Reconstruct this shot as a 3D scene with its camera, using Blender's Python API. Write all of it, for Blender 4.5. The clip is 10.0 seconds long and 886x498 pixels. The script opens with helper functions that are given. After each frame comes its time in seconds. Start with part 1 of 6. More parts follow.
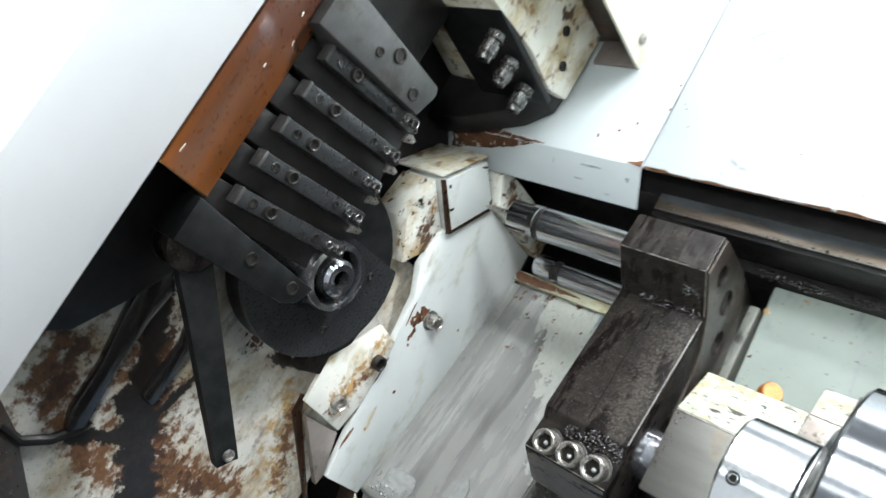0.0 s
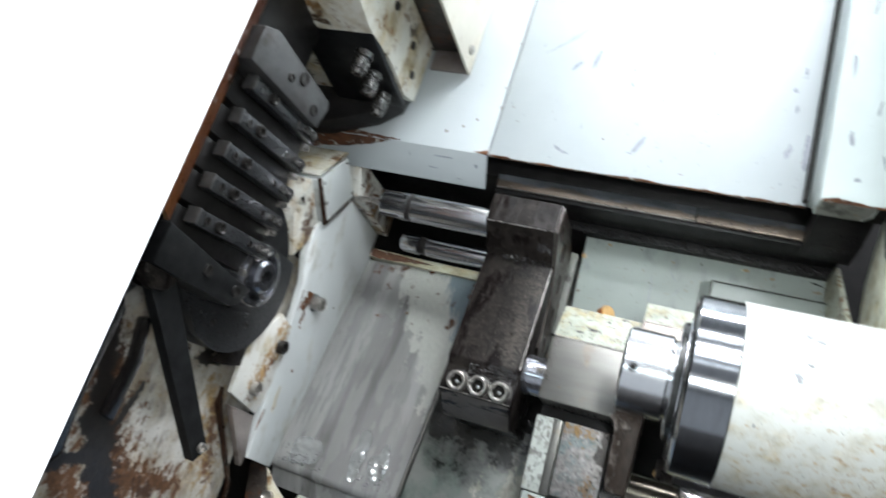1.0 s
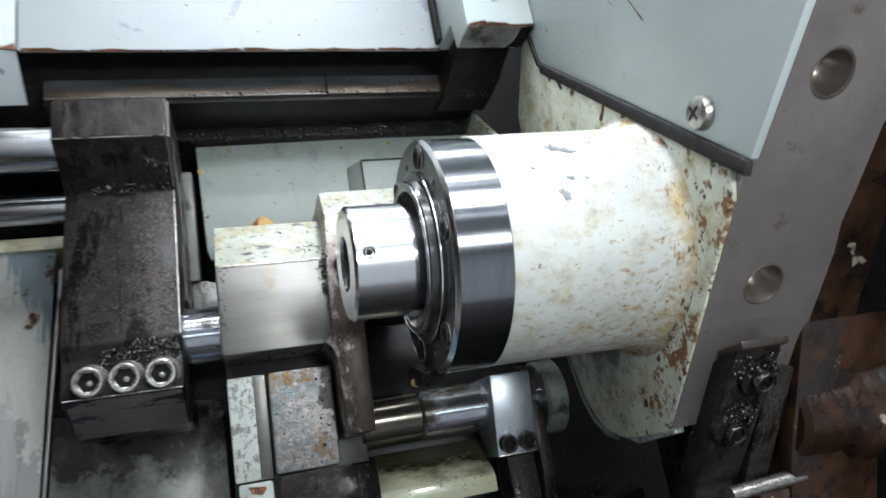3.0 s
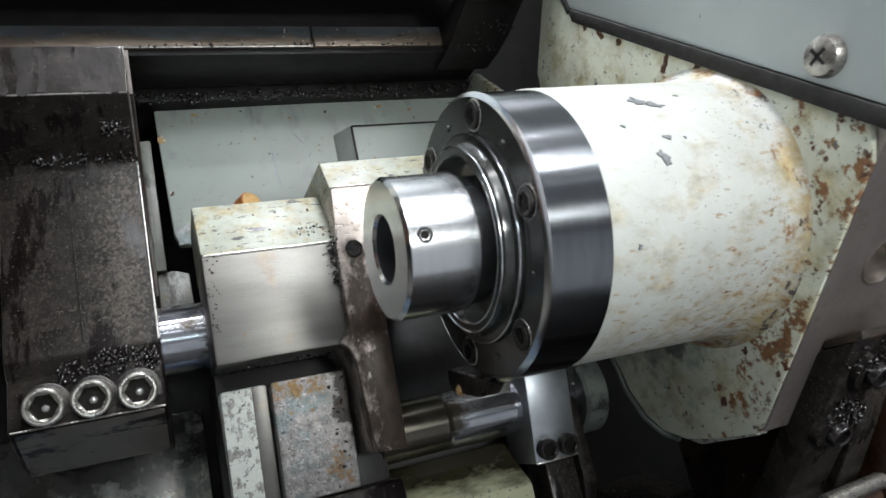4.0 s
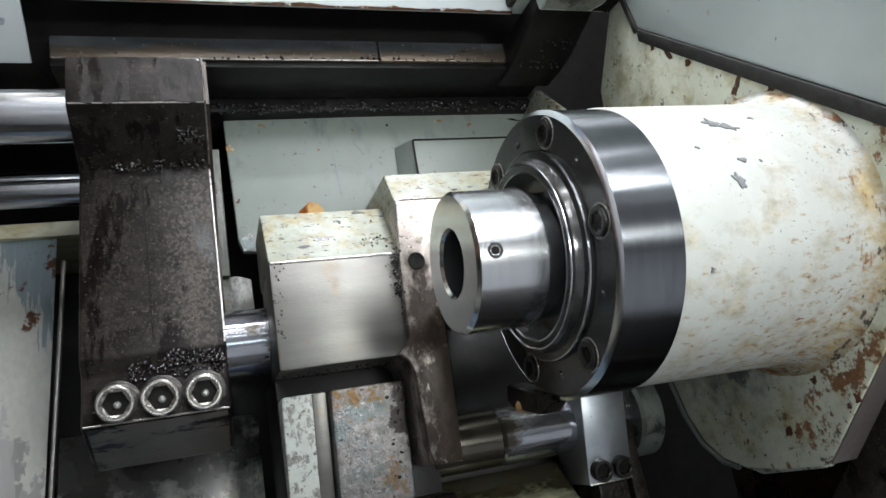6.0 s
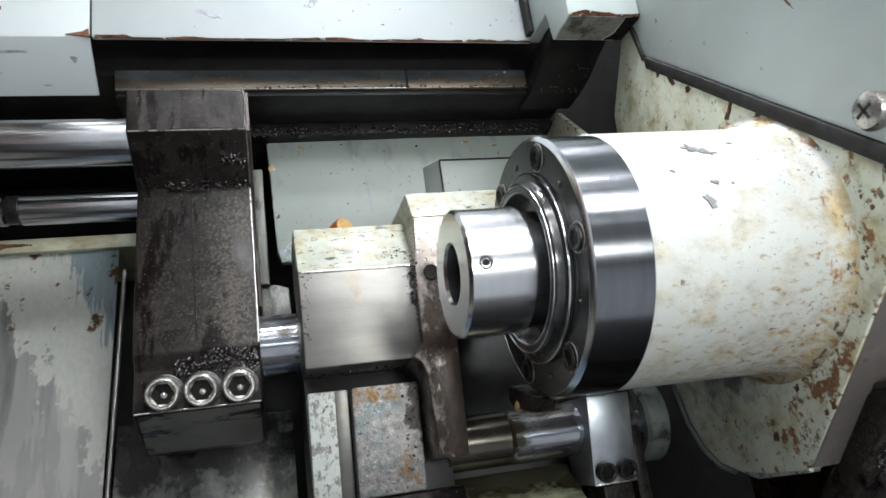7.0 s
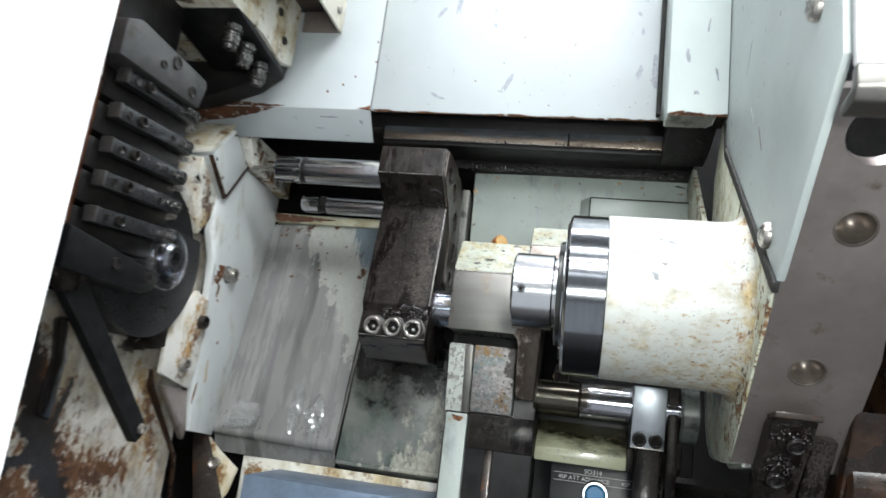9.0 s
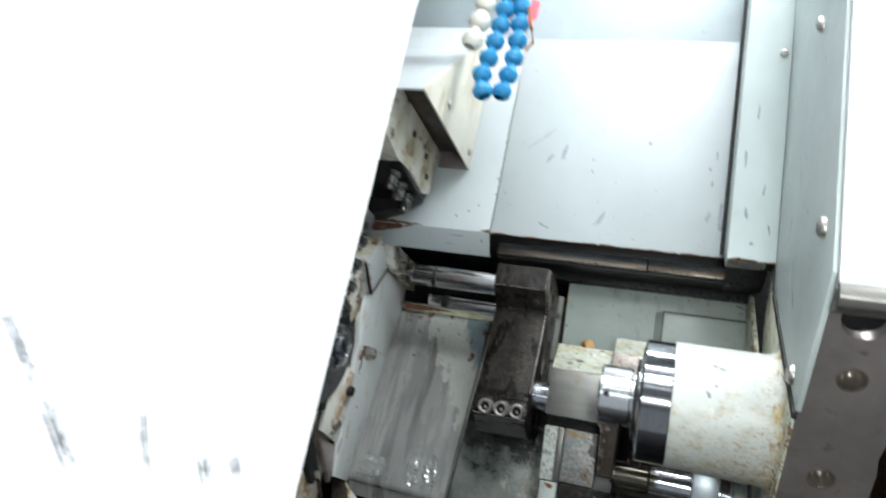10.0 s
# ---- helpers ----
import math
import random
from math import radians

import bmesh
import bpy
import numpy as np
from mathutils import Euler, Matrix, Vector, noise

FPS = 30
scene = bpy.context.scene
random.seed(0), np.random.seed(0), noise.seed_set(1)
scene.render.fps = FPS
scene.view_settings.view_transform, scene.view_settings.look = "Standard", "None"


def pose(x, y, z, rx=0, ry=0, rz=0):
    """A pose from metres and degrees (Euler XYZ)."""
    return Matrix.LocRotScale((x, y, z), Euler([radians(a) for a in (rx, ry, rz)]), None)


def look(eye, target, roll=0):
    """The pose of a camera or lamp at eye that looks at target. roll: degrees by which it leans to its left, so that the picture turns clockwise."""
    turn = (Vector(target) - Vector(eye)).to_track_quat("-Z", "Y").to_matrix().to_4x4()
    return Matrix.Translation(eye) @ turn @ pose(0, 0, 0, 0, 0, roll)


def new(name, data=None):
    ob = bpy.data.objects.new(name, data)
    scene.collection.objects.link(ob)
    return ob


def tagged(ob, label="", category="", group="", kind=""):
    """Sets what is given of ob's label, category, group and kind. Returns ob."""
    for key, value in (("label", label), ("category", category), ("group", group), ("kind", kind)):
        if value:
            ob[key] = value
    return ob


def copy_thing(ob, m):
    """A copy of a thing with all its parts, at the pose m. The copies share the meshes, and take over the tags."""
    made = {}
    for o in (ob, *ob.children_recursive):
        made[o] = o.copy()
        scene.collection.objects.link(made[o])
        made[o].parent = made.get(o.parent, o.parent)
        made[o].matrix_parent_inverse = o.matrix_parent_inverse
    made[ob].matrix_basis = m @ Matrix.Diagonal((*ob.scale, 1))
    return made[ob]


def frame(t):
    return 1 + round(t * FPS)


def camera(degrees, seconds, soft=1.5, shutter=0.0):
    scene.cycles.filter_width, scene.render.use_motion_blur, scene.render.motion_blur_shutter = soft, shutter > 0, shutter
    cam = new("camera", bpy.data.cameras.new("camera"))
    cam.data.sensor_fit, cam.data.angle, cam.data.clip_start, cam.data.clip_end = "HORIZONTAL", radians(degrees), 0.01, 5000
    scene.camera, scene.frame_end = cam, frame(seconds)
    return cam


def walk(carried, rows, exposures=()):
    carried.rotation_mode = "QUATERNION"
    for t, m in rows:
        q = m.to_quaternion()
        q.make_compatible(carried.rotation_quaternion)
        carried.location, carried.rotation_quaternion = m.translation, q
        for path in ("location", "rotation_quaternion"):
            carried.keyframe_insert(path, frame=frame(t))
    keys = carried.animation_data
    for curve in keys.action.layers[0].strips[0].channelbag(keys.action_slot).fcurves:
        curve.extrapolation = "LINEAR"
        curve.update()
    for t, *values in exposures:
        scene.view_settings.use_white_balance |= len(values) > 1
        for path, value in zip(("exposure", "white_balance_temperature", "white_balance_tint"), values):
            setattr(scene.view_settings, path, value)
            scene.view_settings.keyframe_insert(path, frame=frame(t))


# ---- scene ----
cam = camera(65.04, 10.0, shutter=0.5)
ROWS = [
    (0.0, 0.0142, 0.0896, -0.0002, 101.15, -29.33, 35.55),
    (0.5, 0.0037, 0.0297, -0.0199, 104.96, -24.59, 26.08),
    (1.0, -0.0277, -0.0159, -0.0477, 106.8, -17.14, 14.91),
    (1.5, -0.0505, 0.0065, -0.0623, 108.24, -10.22, 6.19),
    (2.0, -0.0659, 0.0402, -0.0621, 109.74, -1.78, -2.97),
    (2.5, -0.0787, 0.0676, -0.0562, 108.82, 4.04, -10.02),
    (2.7, -0.0814, 0.0777, -0.054, 107.68, 6.43, -11.68),
    (3.8, -0.1057, 0.1509, -0.0276, 102.26, 13.34, -20.56),
    (4.0, -0.1095, 0.156, -0.0259, 102.67, 12.16, -20.0),
    (4.5, -0.1187, 0.1678, -0.0271, 102.77, 11.19, -21.06),
    (5.0, -0.1229, 0.1671, -0.0247, 103.1, 10.93, -20.22),
    (5.5, -0.1218, 0.1634, -0.0242, 103.57, 10.58, -19.17),
    (6.8, -0.1092, 0.1369, -0.03, 105.84, 7.76, -13.41),
    (7.0, -0.108, 0.1291, -0.0341, 106.15, 7.7, -12.71),
    (7.5, -0.0988, 0.0994, -0.0407, 106.49, 5.69, -9.72),
    (8.0, -0.0697, 0.0572, -0.0425, 107.57, 2.04, -6.15),
    (8.5, -0.0455, 0.0023, -0.0477, 105.0, -2.6, 3.45),
    (9.0, -0.0086, -0.0451, -0.0473, 102.71, -6.9, 10.41),
    (9.5, 0.0094, -0.1089, -0.041, 103.63, -8.35, 14.22),
    (10.0, -0.0091, -0.1978, -0.0408, 105.89, -11.53, 15.53),
]
EXPOSURES = [(0, 0.45, 6450, 10), (0.5, 0.12, 6400, 10), (1, -0.08, 6350, 13), (2, -0.05, 6150, 13), (2.7, -0.15, 6150, 13), (3.8, -0.48, 6500, 14), (5.5, -0.48, 6500, 14), (7, -0.25, 6500, 14), (8.5, -0.15, 6500, 13), (9.5, -0.25, 6450, 12), (10, -0.55, 6400, 10)]
walk(cam, [(t, pose(*p)) for t, *p in ROWS], EXPOSURES)

# ---- light: workshop tubes overhead and dim room light ----
world = bpy.data.worlds.new("workshop_air")
world.use_nodes = True
world.node_tree.nodes["Background"].inputs["Color"].default_value = (0.80, 0.92, 1.0, 1)
world.node_tree.nodes["Background"].inputs["Strength"].default_value = 0.35
scene.world = world


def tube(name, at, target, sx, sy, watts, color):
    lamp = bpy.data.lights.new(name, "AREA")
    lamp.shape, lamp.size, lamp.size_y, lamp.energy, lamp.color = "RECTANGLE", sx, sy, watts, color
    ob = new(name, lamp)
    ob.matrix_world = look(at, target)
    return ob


COOL = (0.915, 0.985, 0.985)
tube("ceiling_light", (0.46, -0.95, 0.85), (-0.08, 0.40, 0.12), 0.80, 0.20, 23, COOL)
for y, z, watts in ((-0.85, 1.60, 6), (-1.50, 1.25, 6), (-2.30, 0.95, 7)):
    tube("ceiling_light", (-0.20, y, z), (-0.08, 0.40, 0.10), 2.8, 0.09, watts, COOL)
for y in (-1.0, -2.1):
    tube("ceiling_light", (0.0, y, 2.15), (0.0, y + 0.05, -0.9), 3.0, 0.12, 85, (0.95, 0.98, 1.0))
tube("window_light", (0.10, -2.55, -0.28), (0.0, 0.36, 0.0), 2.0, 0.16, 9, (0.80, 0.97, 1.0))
# small fixed lamp standing in for a torch carried beside the camera
tube("fixed_camera_light", (0.06, -0.13, -0.02), (-0.04, 0.42, 0.04), 0.07, 0.05, 1.5, (0.95, 0.99, 0.94))
# added fill lamp out of view, brightens the door and back panels
tube("door_fill", (0.062, 0.340, 0.70), (-0.25, 0.22, 0.12), 0.06, 0.12, 12.0, (0.95, 0.98, 1.0))

# ---- materials ----


def material(name, color, rough=0.5, metal=0.0, var=0.12, scale=35.0, bump=0.15, bump_scale=260.0, layers=(), coat=0.0, stretch=(1, 1, 1), spec=0.5, vary=0.55, ground=0.0):
    """Base colour with broad and fine variation, then layers of (colour, rough, metal, scale, low, high, stretch) laid on by noise."""
    m = bpy.data.materials.new(name)
    m.use_nodes = True
    nt = m.node_tree
    nodes, links = nt.nodes, nt.links
    bsdf = nodes["Principled BSDF"]
    coord = nodes.new("ShaderNodeTexCoord")
    info = nodes.new("ShaderNodeObjectInfo")
    shift = nodes.new("ShaderNodeVectorMath")
    shift.operation = "MULTIPLY_ADD"
    shift.inputs[1].default_value = (0.7, 0.9, 1.1)
    links.new(info.outputs["Random"], shift.inputs[0])
    links.new(coord.outputs["Object"], shift.inputs[2])

    def tex(sc, st=(1, 1, 1), detail=6.0, rgh=0.6, seed=0.0):
        mp = nodes.new("ShaderNodeMapping")
        mp.inputs["Scale"].default_value = st
        mp.inputs["Location"].default_value = (seed, seed * 0.7, seed * 1.3)
        links.new(shift.outputs[0], mp.inputs["Vector"])
        n = nodes.new("ShaderNodeTexNoise")
        n.inputs["Scale"].default_value, n.inputs["Detail"].default_value, n.inputs["Roughness"].default_value = sc, detail, rgh
        links.new(mp.outputs[0], n.inputs["Vector"])
        return n.outputs["Fac"]

    def ramp(src, lo, hi, a=0.0, b=1.0):
        r = nodes.new("ShaderNodeMapRange")
        r.inputs["From Min"].default_value, r.inputs["From Max"].default_value = lo, hi
        r.inputs["To Min"].default_value, r.inputs["To Max"].default_value = a, b
        links.new(src, r.inputs["Value"])
        return r.outputs["Result"]

    def mix(fac, a, b):
        n = nodes.new("ShaderNodeMix")
        n.data_type = "RGBA"
        links.new(fac, n.inputs["Factor"])
        for sock, val in ((n.inputs[6], a), (n.inputs[7], b)):
            if isinstance(val, tuple):
                sock.default_value = (*val, 1)
            else:
                links.new(val, sock)
        return n.outputs[2]

    def mixf(fac, a, b):
        n = nodes.new("ShaderNodeMix")
        links.new(fac, n.inputs["Factor"])
        for sock, val in ((n.inputs[2], a), (n.inputs[3], b)):
            if isinstance(val, (int, float)):
                sock.default_value = val
            else:
                links.new(val, sock)
        return n.outputs[0]

    def streak(src, p, q, width, gain):
        """Adds to a noise what keeps a stain to the line from p to q."""
        p, q = Vector(p), Vector(q)

        def vec(op, a, b):
            n = nodes.new("ShaderNodeVectorMath")
            n.operation = op
            links.new(a, n.inputs[0])
            n.inputs[1].default_value = b
            return n

        def num(op, a, b, c=0.0):
            n = nodes.new("ShaderNodeMath")
            n.operation = op
            for sock, val in zip(n.inputs, (a, b, c)):
                if isinstance(val, (int, float)):
                    sock.default_value = val
                else:
                    links.new(val, sock)
            return n.outputs[0]
        rel = vec("SUBTRACT", coord.outputs["Object"], (p + q) / 2).outputs[0]
        half = (q - p).length / 2
        a = vec("DOT_PRODUCT", rel, (q - p).normalized()).outputs["Value"]
        n = nodes.new("ShaderNodeVectorMath")
        n.operation = "LENGTH"
        links.new(rel, n.inputs[0])
        full = num("POWER", n.outputs["Value"], 2.0)
        off = num("SUBTRACT", full, num("MULTIPLY", a, a))
        past = num("MAXIMUM", num("SUBTRACT", num("ABSOLUTE", a, 0.0), half), 0.0)
        dist = num("SQRT", num("MAXIMUM", num("ADD", off, num("MULTIPLY", past, past)), 0.0), 0.0)
        return num("ADD", src, num("MULTIPLY_ADD", dist, -gain / width, gain))

    dark = tuple(c * (1 - 2 * var) for c in color)
    lite = tuple(min(1, c * (1 + var)) for c in color)
    col = mix(ramp(tex(scale * 2.0, stretch), 0.3, 0.7), dark, lite)
    fine = tex(bump_scale, stretch, 4.0)
    rgh = mixf(ramp(fine, 0.3, 0.7), max(0.02, rough * 0.8), min(1, rough * 1.2))
    met = None
    height = fine
    for i, (lc, lr, lm, ls, lo, hi, st, *drift) in enumerate(layers):
        src = tex(ls * 3.0, st, 9.0, 0.65, 3.1 * (i + 1))
        if drift and len(drift[0]) == 4:
            src = streak(src, *drift[0])
        elif drift:
            dot = nodes.new("ShaderNodeVectorMath")
            dot.operation = "DOT_PRODUCT"
            dot.inputs[1].default_value = drift[0]
            links.new(coord.outputs["Object"], dot.inputs[0])
            add = nodes.new("ShaderNodeMath")
            links.new(src, add.inputs[0])
            links.new(dot.outputs["Value"], add.inputs[1])
            src = add.outputs[0]
        f = ramp(src, lo, hi)
        c2 = mix(ramp(tex(ls * 8.0, st, 5.0, 0.6, 7.7 + i), 0.35, 0.65), tuple(c * vary for c in lc), lc)
        col = mix(f, col, c2)
        rgh = mixf(f, rgh, lr)
        met = mixf(f, metal if met is None else met, lm)
    bp = nodes.new("ShaderNodeBump")
    bp.inputs["Strength"].default_value, bp.inputs["Distance"].default_value = bump, 0.0006
    links.new(height, bp.inputs["Height"])
    links.new(bp.outputs[0], bsdf.inputs["Normal"])
    links.new(col, bsdf.inputs["Base Color"])
    links.new(rgh, bsdf.inputs["Roughness"])
    if met is None:
        bsdf.inputs["Metallic"].default_value = metal
    else:
        links.new(met, bsdf.inputs["Metallic"])
    bsdf.inputs["Specular IOR Level"].default_value = spec
    if ground:
        tangent = nodes.new("ShaderNodeTangent")
        tangent.direction_type, tangent.axis = "RADIAL", "X"
        links.new(tangent.outputs[0], bsdf.inputs["Tangent"])
        bsdf.inputs["Anisotropic"].default_value, bsdf.inputs["Anisotropic Rotation"].default_value = ground, 0.25
    if coat:
        bsdf.inputs["Coat Weight"].default_value, bsdf.inputs["Coat Roughness"].default_value = coat, 0.12
    return m


RUST, RUSTD, GRIME, SCUFF = (0.15, 0.058, 0.02), (0.10, 0.035, 0.015), (0.018, 0.014, 0.012), (0.30, 0.32, 0.34)
ONE = (1, 1, 1)
m_panel = material("white_enamel_scuffed", (0.40, 0.435, 0.445), 0.42, var=0.03, scale=9, bump=0.05, layers=[
    ((0.33, 0.36, 0.38), 0.5, 0, 34, 0.675, 0.70, (1.6, 1, 0.55)), ((0.40, 0.36, 0.28), 0.6, 0, 90, 0.735, 0.77, ONE), (RUST, 0.8, 0, 26, 0.74, 0.77, ONE)])
m_whitesheet = material("white_splash_enamel", (0.60, 0.625, 0.62), 0.40, var=0.03, scale=12, bump=0.05, layers=[((0.52, 0.50, 0.42), 0.5, 0, 14, 0.54, 0.70, (1, 1, 0.5)), ((0.40, 0.30, 0.16), 0.6, 0, 20, 0.655, 0.72, (1, 1, 0.6)), (RUST, 0.8, 0, 60, 0.73, 0.76, ONE)])
m_nutplate = material("rust_stained_enamel", (0.56, 0.56, 0.52), 0.45, var=0.05, scale=20, bump=0.08, layers=[((0.46, 0.40, 0.27), 0.55, 0, 20, 0.50, 0.66, (1, 1, 0.6)),
    ((0.36, 0.22, 0.09), 0.6, 0, 60, 0.50, 0.64, ONE, ((-0.29, 0.437, 0.004), (-0.29, 0.424, -0.040), 0.008, 0.12)), ((0.16, 0.07, 0.03), 0.6, 0, 80, 0.54, 0.64, ONE, ((-0.29, 0.438, -0.012), (-0.29, 0.422, -0.046), 0.006, 0.12))])
m_wall = material("pale_green_enamel", (0.50, 0.56, 0.55), 0.45, var=0.04, scale=12, bump=0.06, layers=[
    ((0.42, 0.44, 0.40), 0.6, 0, 70, 0.70, 0.75, (1, 1, 0.4)), (RUST, 0.8, 0, 45, 0.72, 0.76, (1, 1, 0.5))])
m_coverplate = material("grey_green_enamel", (0.29, 0.325, 0.30), 0.4, var=0.05, scale=10, bump=0.06, layers=[
    ((0.28, 0.32, 0.31), 0.5, 0, 12, 0.54, 0.66, (1, 1, 0.5)), ((0.30, 0.22, 0.11), 0.6, 0, 55, 0.62, 0.67, ONE), ((0.09, 0.06, 0.03), 0.6, 0, 90, 0.66, 0.69, ONE)])
m_door = material("white_door_enamel", (0.87, 0.88, 0.89), 0.4, var=0.02, scale=5, bump=0.03)
SPOTS = [((0.46, 0.41, 0.29), 0.6, 0, 34, 0.50, 0.74, (0.8, 1, 1), (1.2, 0, -1.2)), ((0.41, 0.29, 0.15), 0.7, 0, 135, 0.60, 0.74, (0.6, 1, 1.1), (1.0, 0, -1.8)), ((0.24, 0.12, 0.05), 0.8, 0, 130, 0.685, 0.74, (0.7, 1, 1), (1.4, 0, -1.2)),
         ((0.17, 0.18, 0.175), 0.6, 0, 190, 0.655, 0.68, ONE, (0.6, 0, 0.3))]
m_cast = material("rusty_white_casting", (0.48, 0.50, 0.47), 0.42, var=0.05, scale=30, bump=0.22, bump_scale=300, layers=SPOTS + [
    ((0.50, 0.40, 0.21), 0.65, 0, 30, 0.93, 1.10, (1, 1, 1), (12, 0, 0)), ((0.27, 0.12, 0.045), 0.8, 0, 45, 1.04, 1.12, (1.6, 0.5, 0.5), (12, 0, 0)), ((0.09, 0.08, 0.07), 0.6, 0, 110, 1.07, 1.11, (1.4, 0.5, 0.5), (12, 0, 0))])
m_castflange = material("rusty_pale_green_casting", (0.53, 0.56, 0.46), 0.45, var=0.08, scale=30, bump=0.35, bump_scale=260, layers=[
    # the two grey streak layers paint shade on the flange's lower back corner
    ((0.46, 0.42, 0.26), 0.6, 0, 22, 0.48, 0.64, ONE), ((0.24, 0.265, 0.235), 0.5, 0, 24, 0.50, 0.68, ONE, ((0.042, 0.036, -0.050), (0.042, 0.058, -0.035), 0.016, 0.14)), ((0.10, 0.105, 0.10), 0.4, 0, 30, 0.54, 0.66, ONE, ((0.042, 0.030, -0.047), (0.042, 0.062, -0.028), 0.007, 0.16)), ((0.20, 0.10, 0.04), 0.75, 0, 70, 0.56, 0.62, ONE, ((0.042, -0.030, -0.044), (0.042, -0.004, -0.056), 0.009, 0.10)), ((0.22, 0.11, 0.045), 0.75, 0, 80, 0.55, 0.62, ONE, ((0.042, 0.012, -0.068), (0.042, -0.002, -0.071), 0.005, 0.12)), ((0.24, 0.12, 0.05), 0.75, 0, 60, 0.60, 0.65, (1, 1, 0.8), (0, -1.0, 0)), ((0.09, 0.040, 0.022), 0.8, 0, 50, 0.645, 0.67, ONE, (0, -1.0, 0)), ((0.12, 0.13, 0.12), 0.6, 0, 110, 0.62, 0.64, ONE)])
m_brkpaint = material("chipped_pale_green_paint", (0.27, 0.29, 0.24), 0.5, var=0.14, scale=60, bump=0.25, bump_scale=500, layers=[
    ((0.30, 0.265, 0.16), 0.6, 0, 45, 0.48, 0.64, ONE), ((0.16, 0.10, 0.045), 0.6, 0, 100, 0.60, 0.67, ONE), ((0.035, 0.035, 0.035), 0.35, 0.3, 110, 0.585, 0.60, (0.4, 1, 1.2))])
m_machined = material("bare_machined_steel", (0.165, 0.16, 0.148), 0.38, 0.85, var=0.07, scale=25, bump=0.14, bump_scale=700, stretch=(0.6, 1, 4), spec=0.5, layers=[((0.20, 0.16, 0.11), 0.42, 0.5, 18, 0.58, 0.70, ONE),
    ((0.20, 0.13, 0.07), 0.5, 0.4, 75, 0.68, 0.72, ONE)])
m_pitted = material("pitted_rusty_steel", (0.27, 0.255, 0.245), 0.45, 0.6, var=0.25, scale=150, bump=0.5, bump_scale=900, layers=[
    ((0.19, 0.225, 0.225), 0.4, 0.5, 30, 0.50, 0.60, ONE), ((0.46, 0.45, 0.44), 0.4, 0.6, 200, 0.57, 0.62, ONE), ((0.08, 0.07, 0.07), 0.5, 0.3, 230, 0.58, 0.64, ONE),
    ((0.28, 0.17, 0.065), 0.7, 0.1, 90, 0.54, 0.64, ONE, ((-0.003, -0.009, -0.028), (0.008, -0.009, -0.029), 0.006, 0.10)), ((0.24, 0.16, 0.09), 0.7, 0.1, 90, 0.58, 0.66, ONE, ((0.014, -0.004, -0.055), (0.014, -0.004, -0.064), 0.006, 0.14)),
    ((0.025, 0.018, 0.014), 0.3, 0.1, 60, 0.50, 0.58, ONE, ((0.019, -0.009, -0.026), (0.019, -0.007, -0.042), 0.0045, 0.25))])
m_oily = material("black_oily_steel", (0.0155, 0.013, 0.012), 0.36, 0.0, var=0.35, scale=45, bump=0.35, bump_scale=300, spec=0.10, layers=[
    ((0.028, 0.024, 0.021), 0.38, 0.1, 60, 0.50, 0.58, (0.8, 1, 1.2)), ((0.056, 0.048, 0.041), 0.4, 0.3, 270, 0.53, 0.60, (1, 1, 0.8), ((0.016, -0.008, 0.022), (0.011, -0.013, -0.030), 0.013, 0.10)),
    ((0.046, 0.039, 0.034), 0.4, 0.3, 270, 0.56, 0.62, (1, 1, 0.8), ((-0.016, -0.006, 0.026), (-0.018, -0.013, -0.028), 0.012, 0.08)), ((0.008, 0.006, 0.006), 0.12, 0.0, 14, 0.54, 0.60, (2.2, 1, 0.5)), ((0.14, 0.125, 0.11), 0.35, 0.5, 260, 0.63, 0.66, (1, 1, 1.5))])
m_oilfilm = material("dried_grey_oil_film", (0.030, 0.027, 0.026), 0.36, 0.0, var=0.3, scale=45, bump=0.25, bump_scale=300, spec=0.10, layers=[((0.016, 0.013, 0.012), 0.3, 0, 50, 0.52, 0.60, (1.5, 1, 0.6))])
m_nose = material("rubbed_oily_steel", (0.105, 0.095, 0.085), 0.38, 0.4, var=0.15, scale=30, bump=0.15, bump_scale=300, layers=[((0.012, 0.010, 0.009), 0.25, 0.0, 22, 0.54, 0.58, (0.4, 1, 1.6)), ((0.02, 0.018, 0.016), 0.3, 0.0, 8, 0.56, 0.66, ONE, (3.0, 0, 0))])
m_oilshaft = material("oil_darkened_shaft_steel", (0.36, 0.37, 0.40), 0.12, 0.95, var=0.15, scale=30, bump=0.03, bump_scale=700, stretch=(1, 5, 5), layers=[((0.05, 0.042, 0.03), 0.2, 0.5, 20, 0.53, 0.62, (0.5, 1, 1))])
m_oiledface = material("oil_stained_machined_steel", (0.34, 0.30, 0.27), 0.30, 0.8, var=0.16, scale=50, bump=0.30, bump_scale=420, spec=0.15, layers=[
    ((0.036, 0.026, 0.020), 0.34, 0.15, 40, 0.36, 0.56, (1, 1, 0.6), ((0.032, -0.024, 0.000), (0.034, -0.024, -0.058), 0.0125, 0.22)), ((0.09, 0.065, 0.045), 0.3, 0.35, 50, 0.60, 0.70, ONE), ((0.40, 0.37, 0.33), 0.35, 0.8, 60, 0.58, 0.66, (1, 1, 0.5))])
# sleeve steel darkened to paint in its dark reflections
m_darksleeve = material("dark_reflection_shaft_steel", (0.09, 0.082, 0.066), 0.18, 0.85, var=0.15, scale=30, bump=0.02, bump_scale=600)
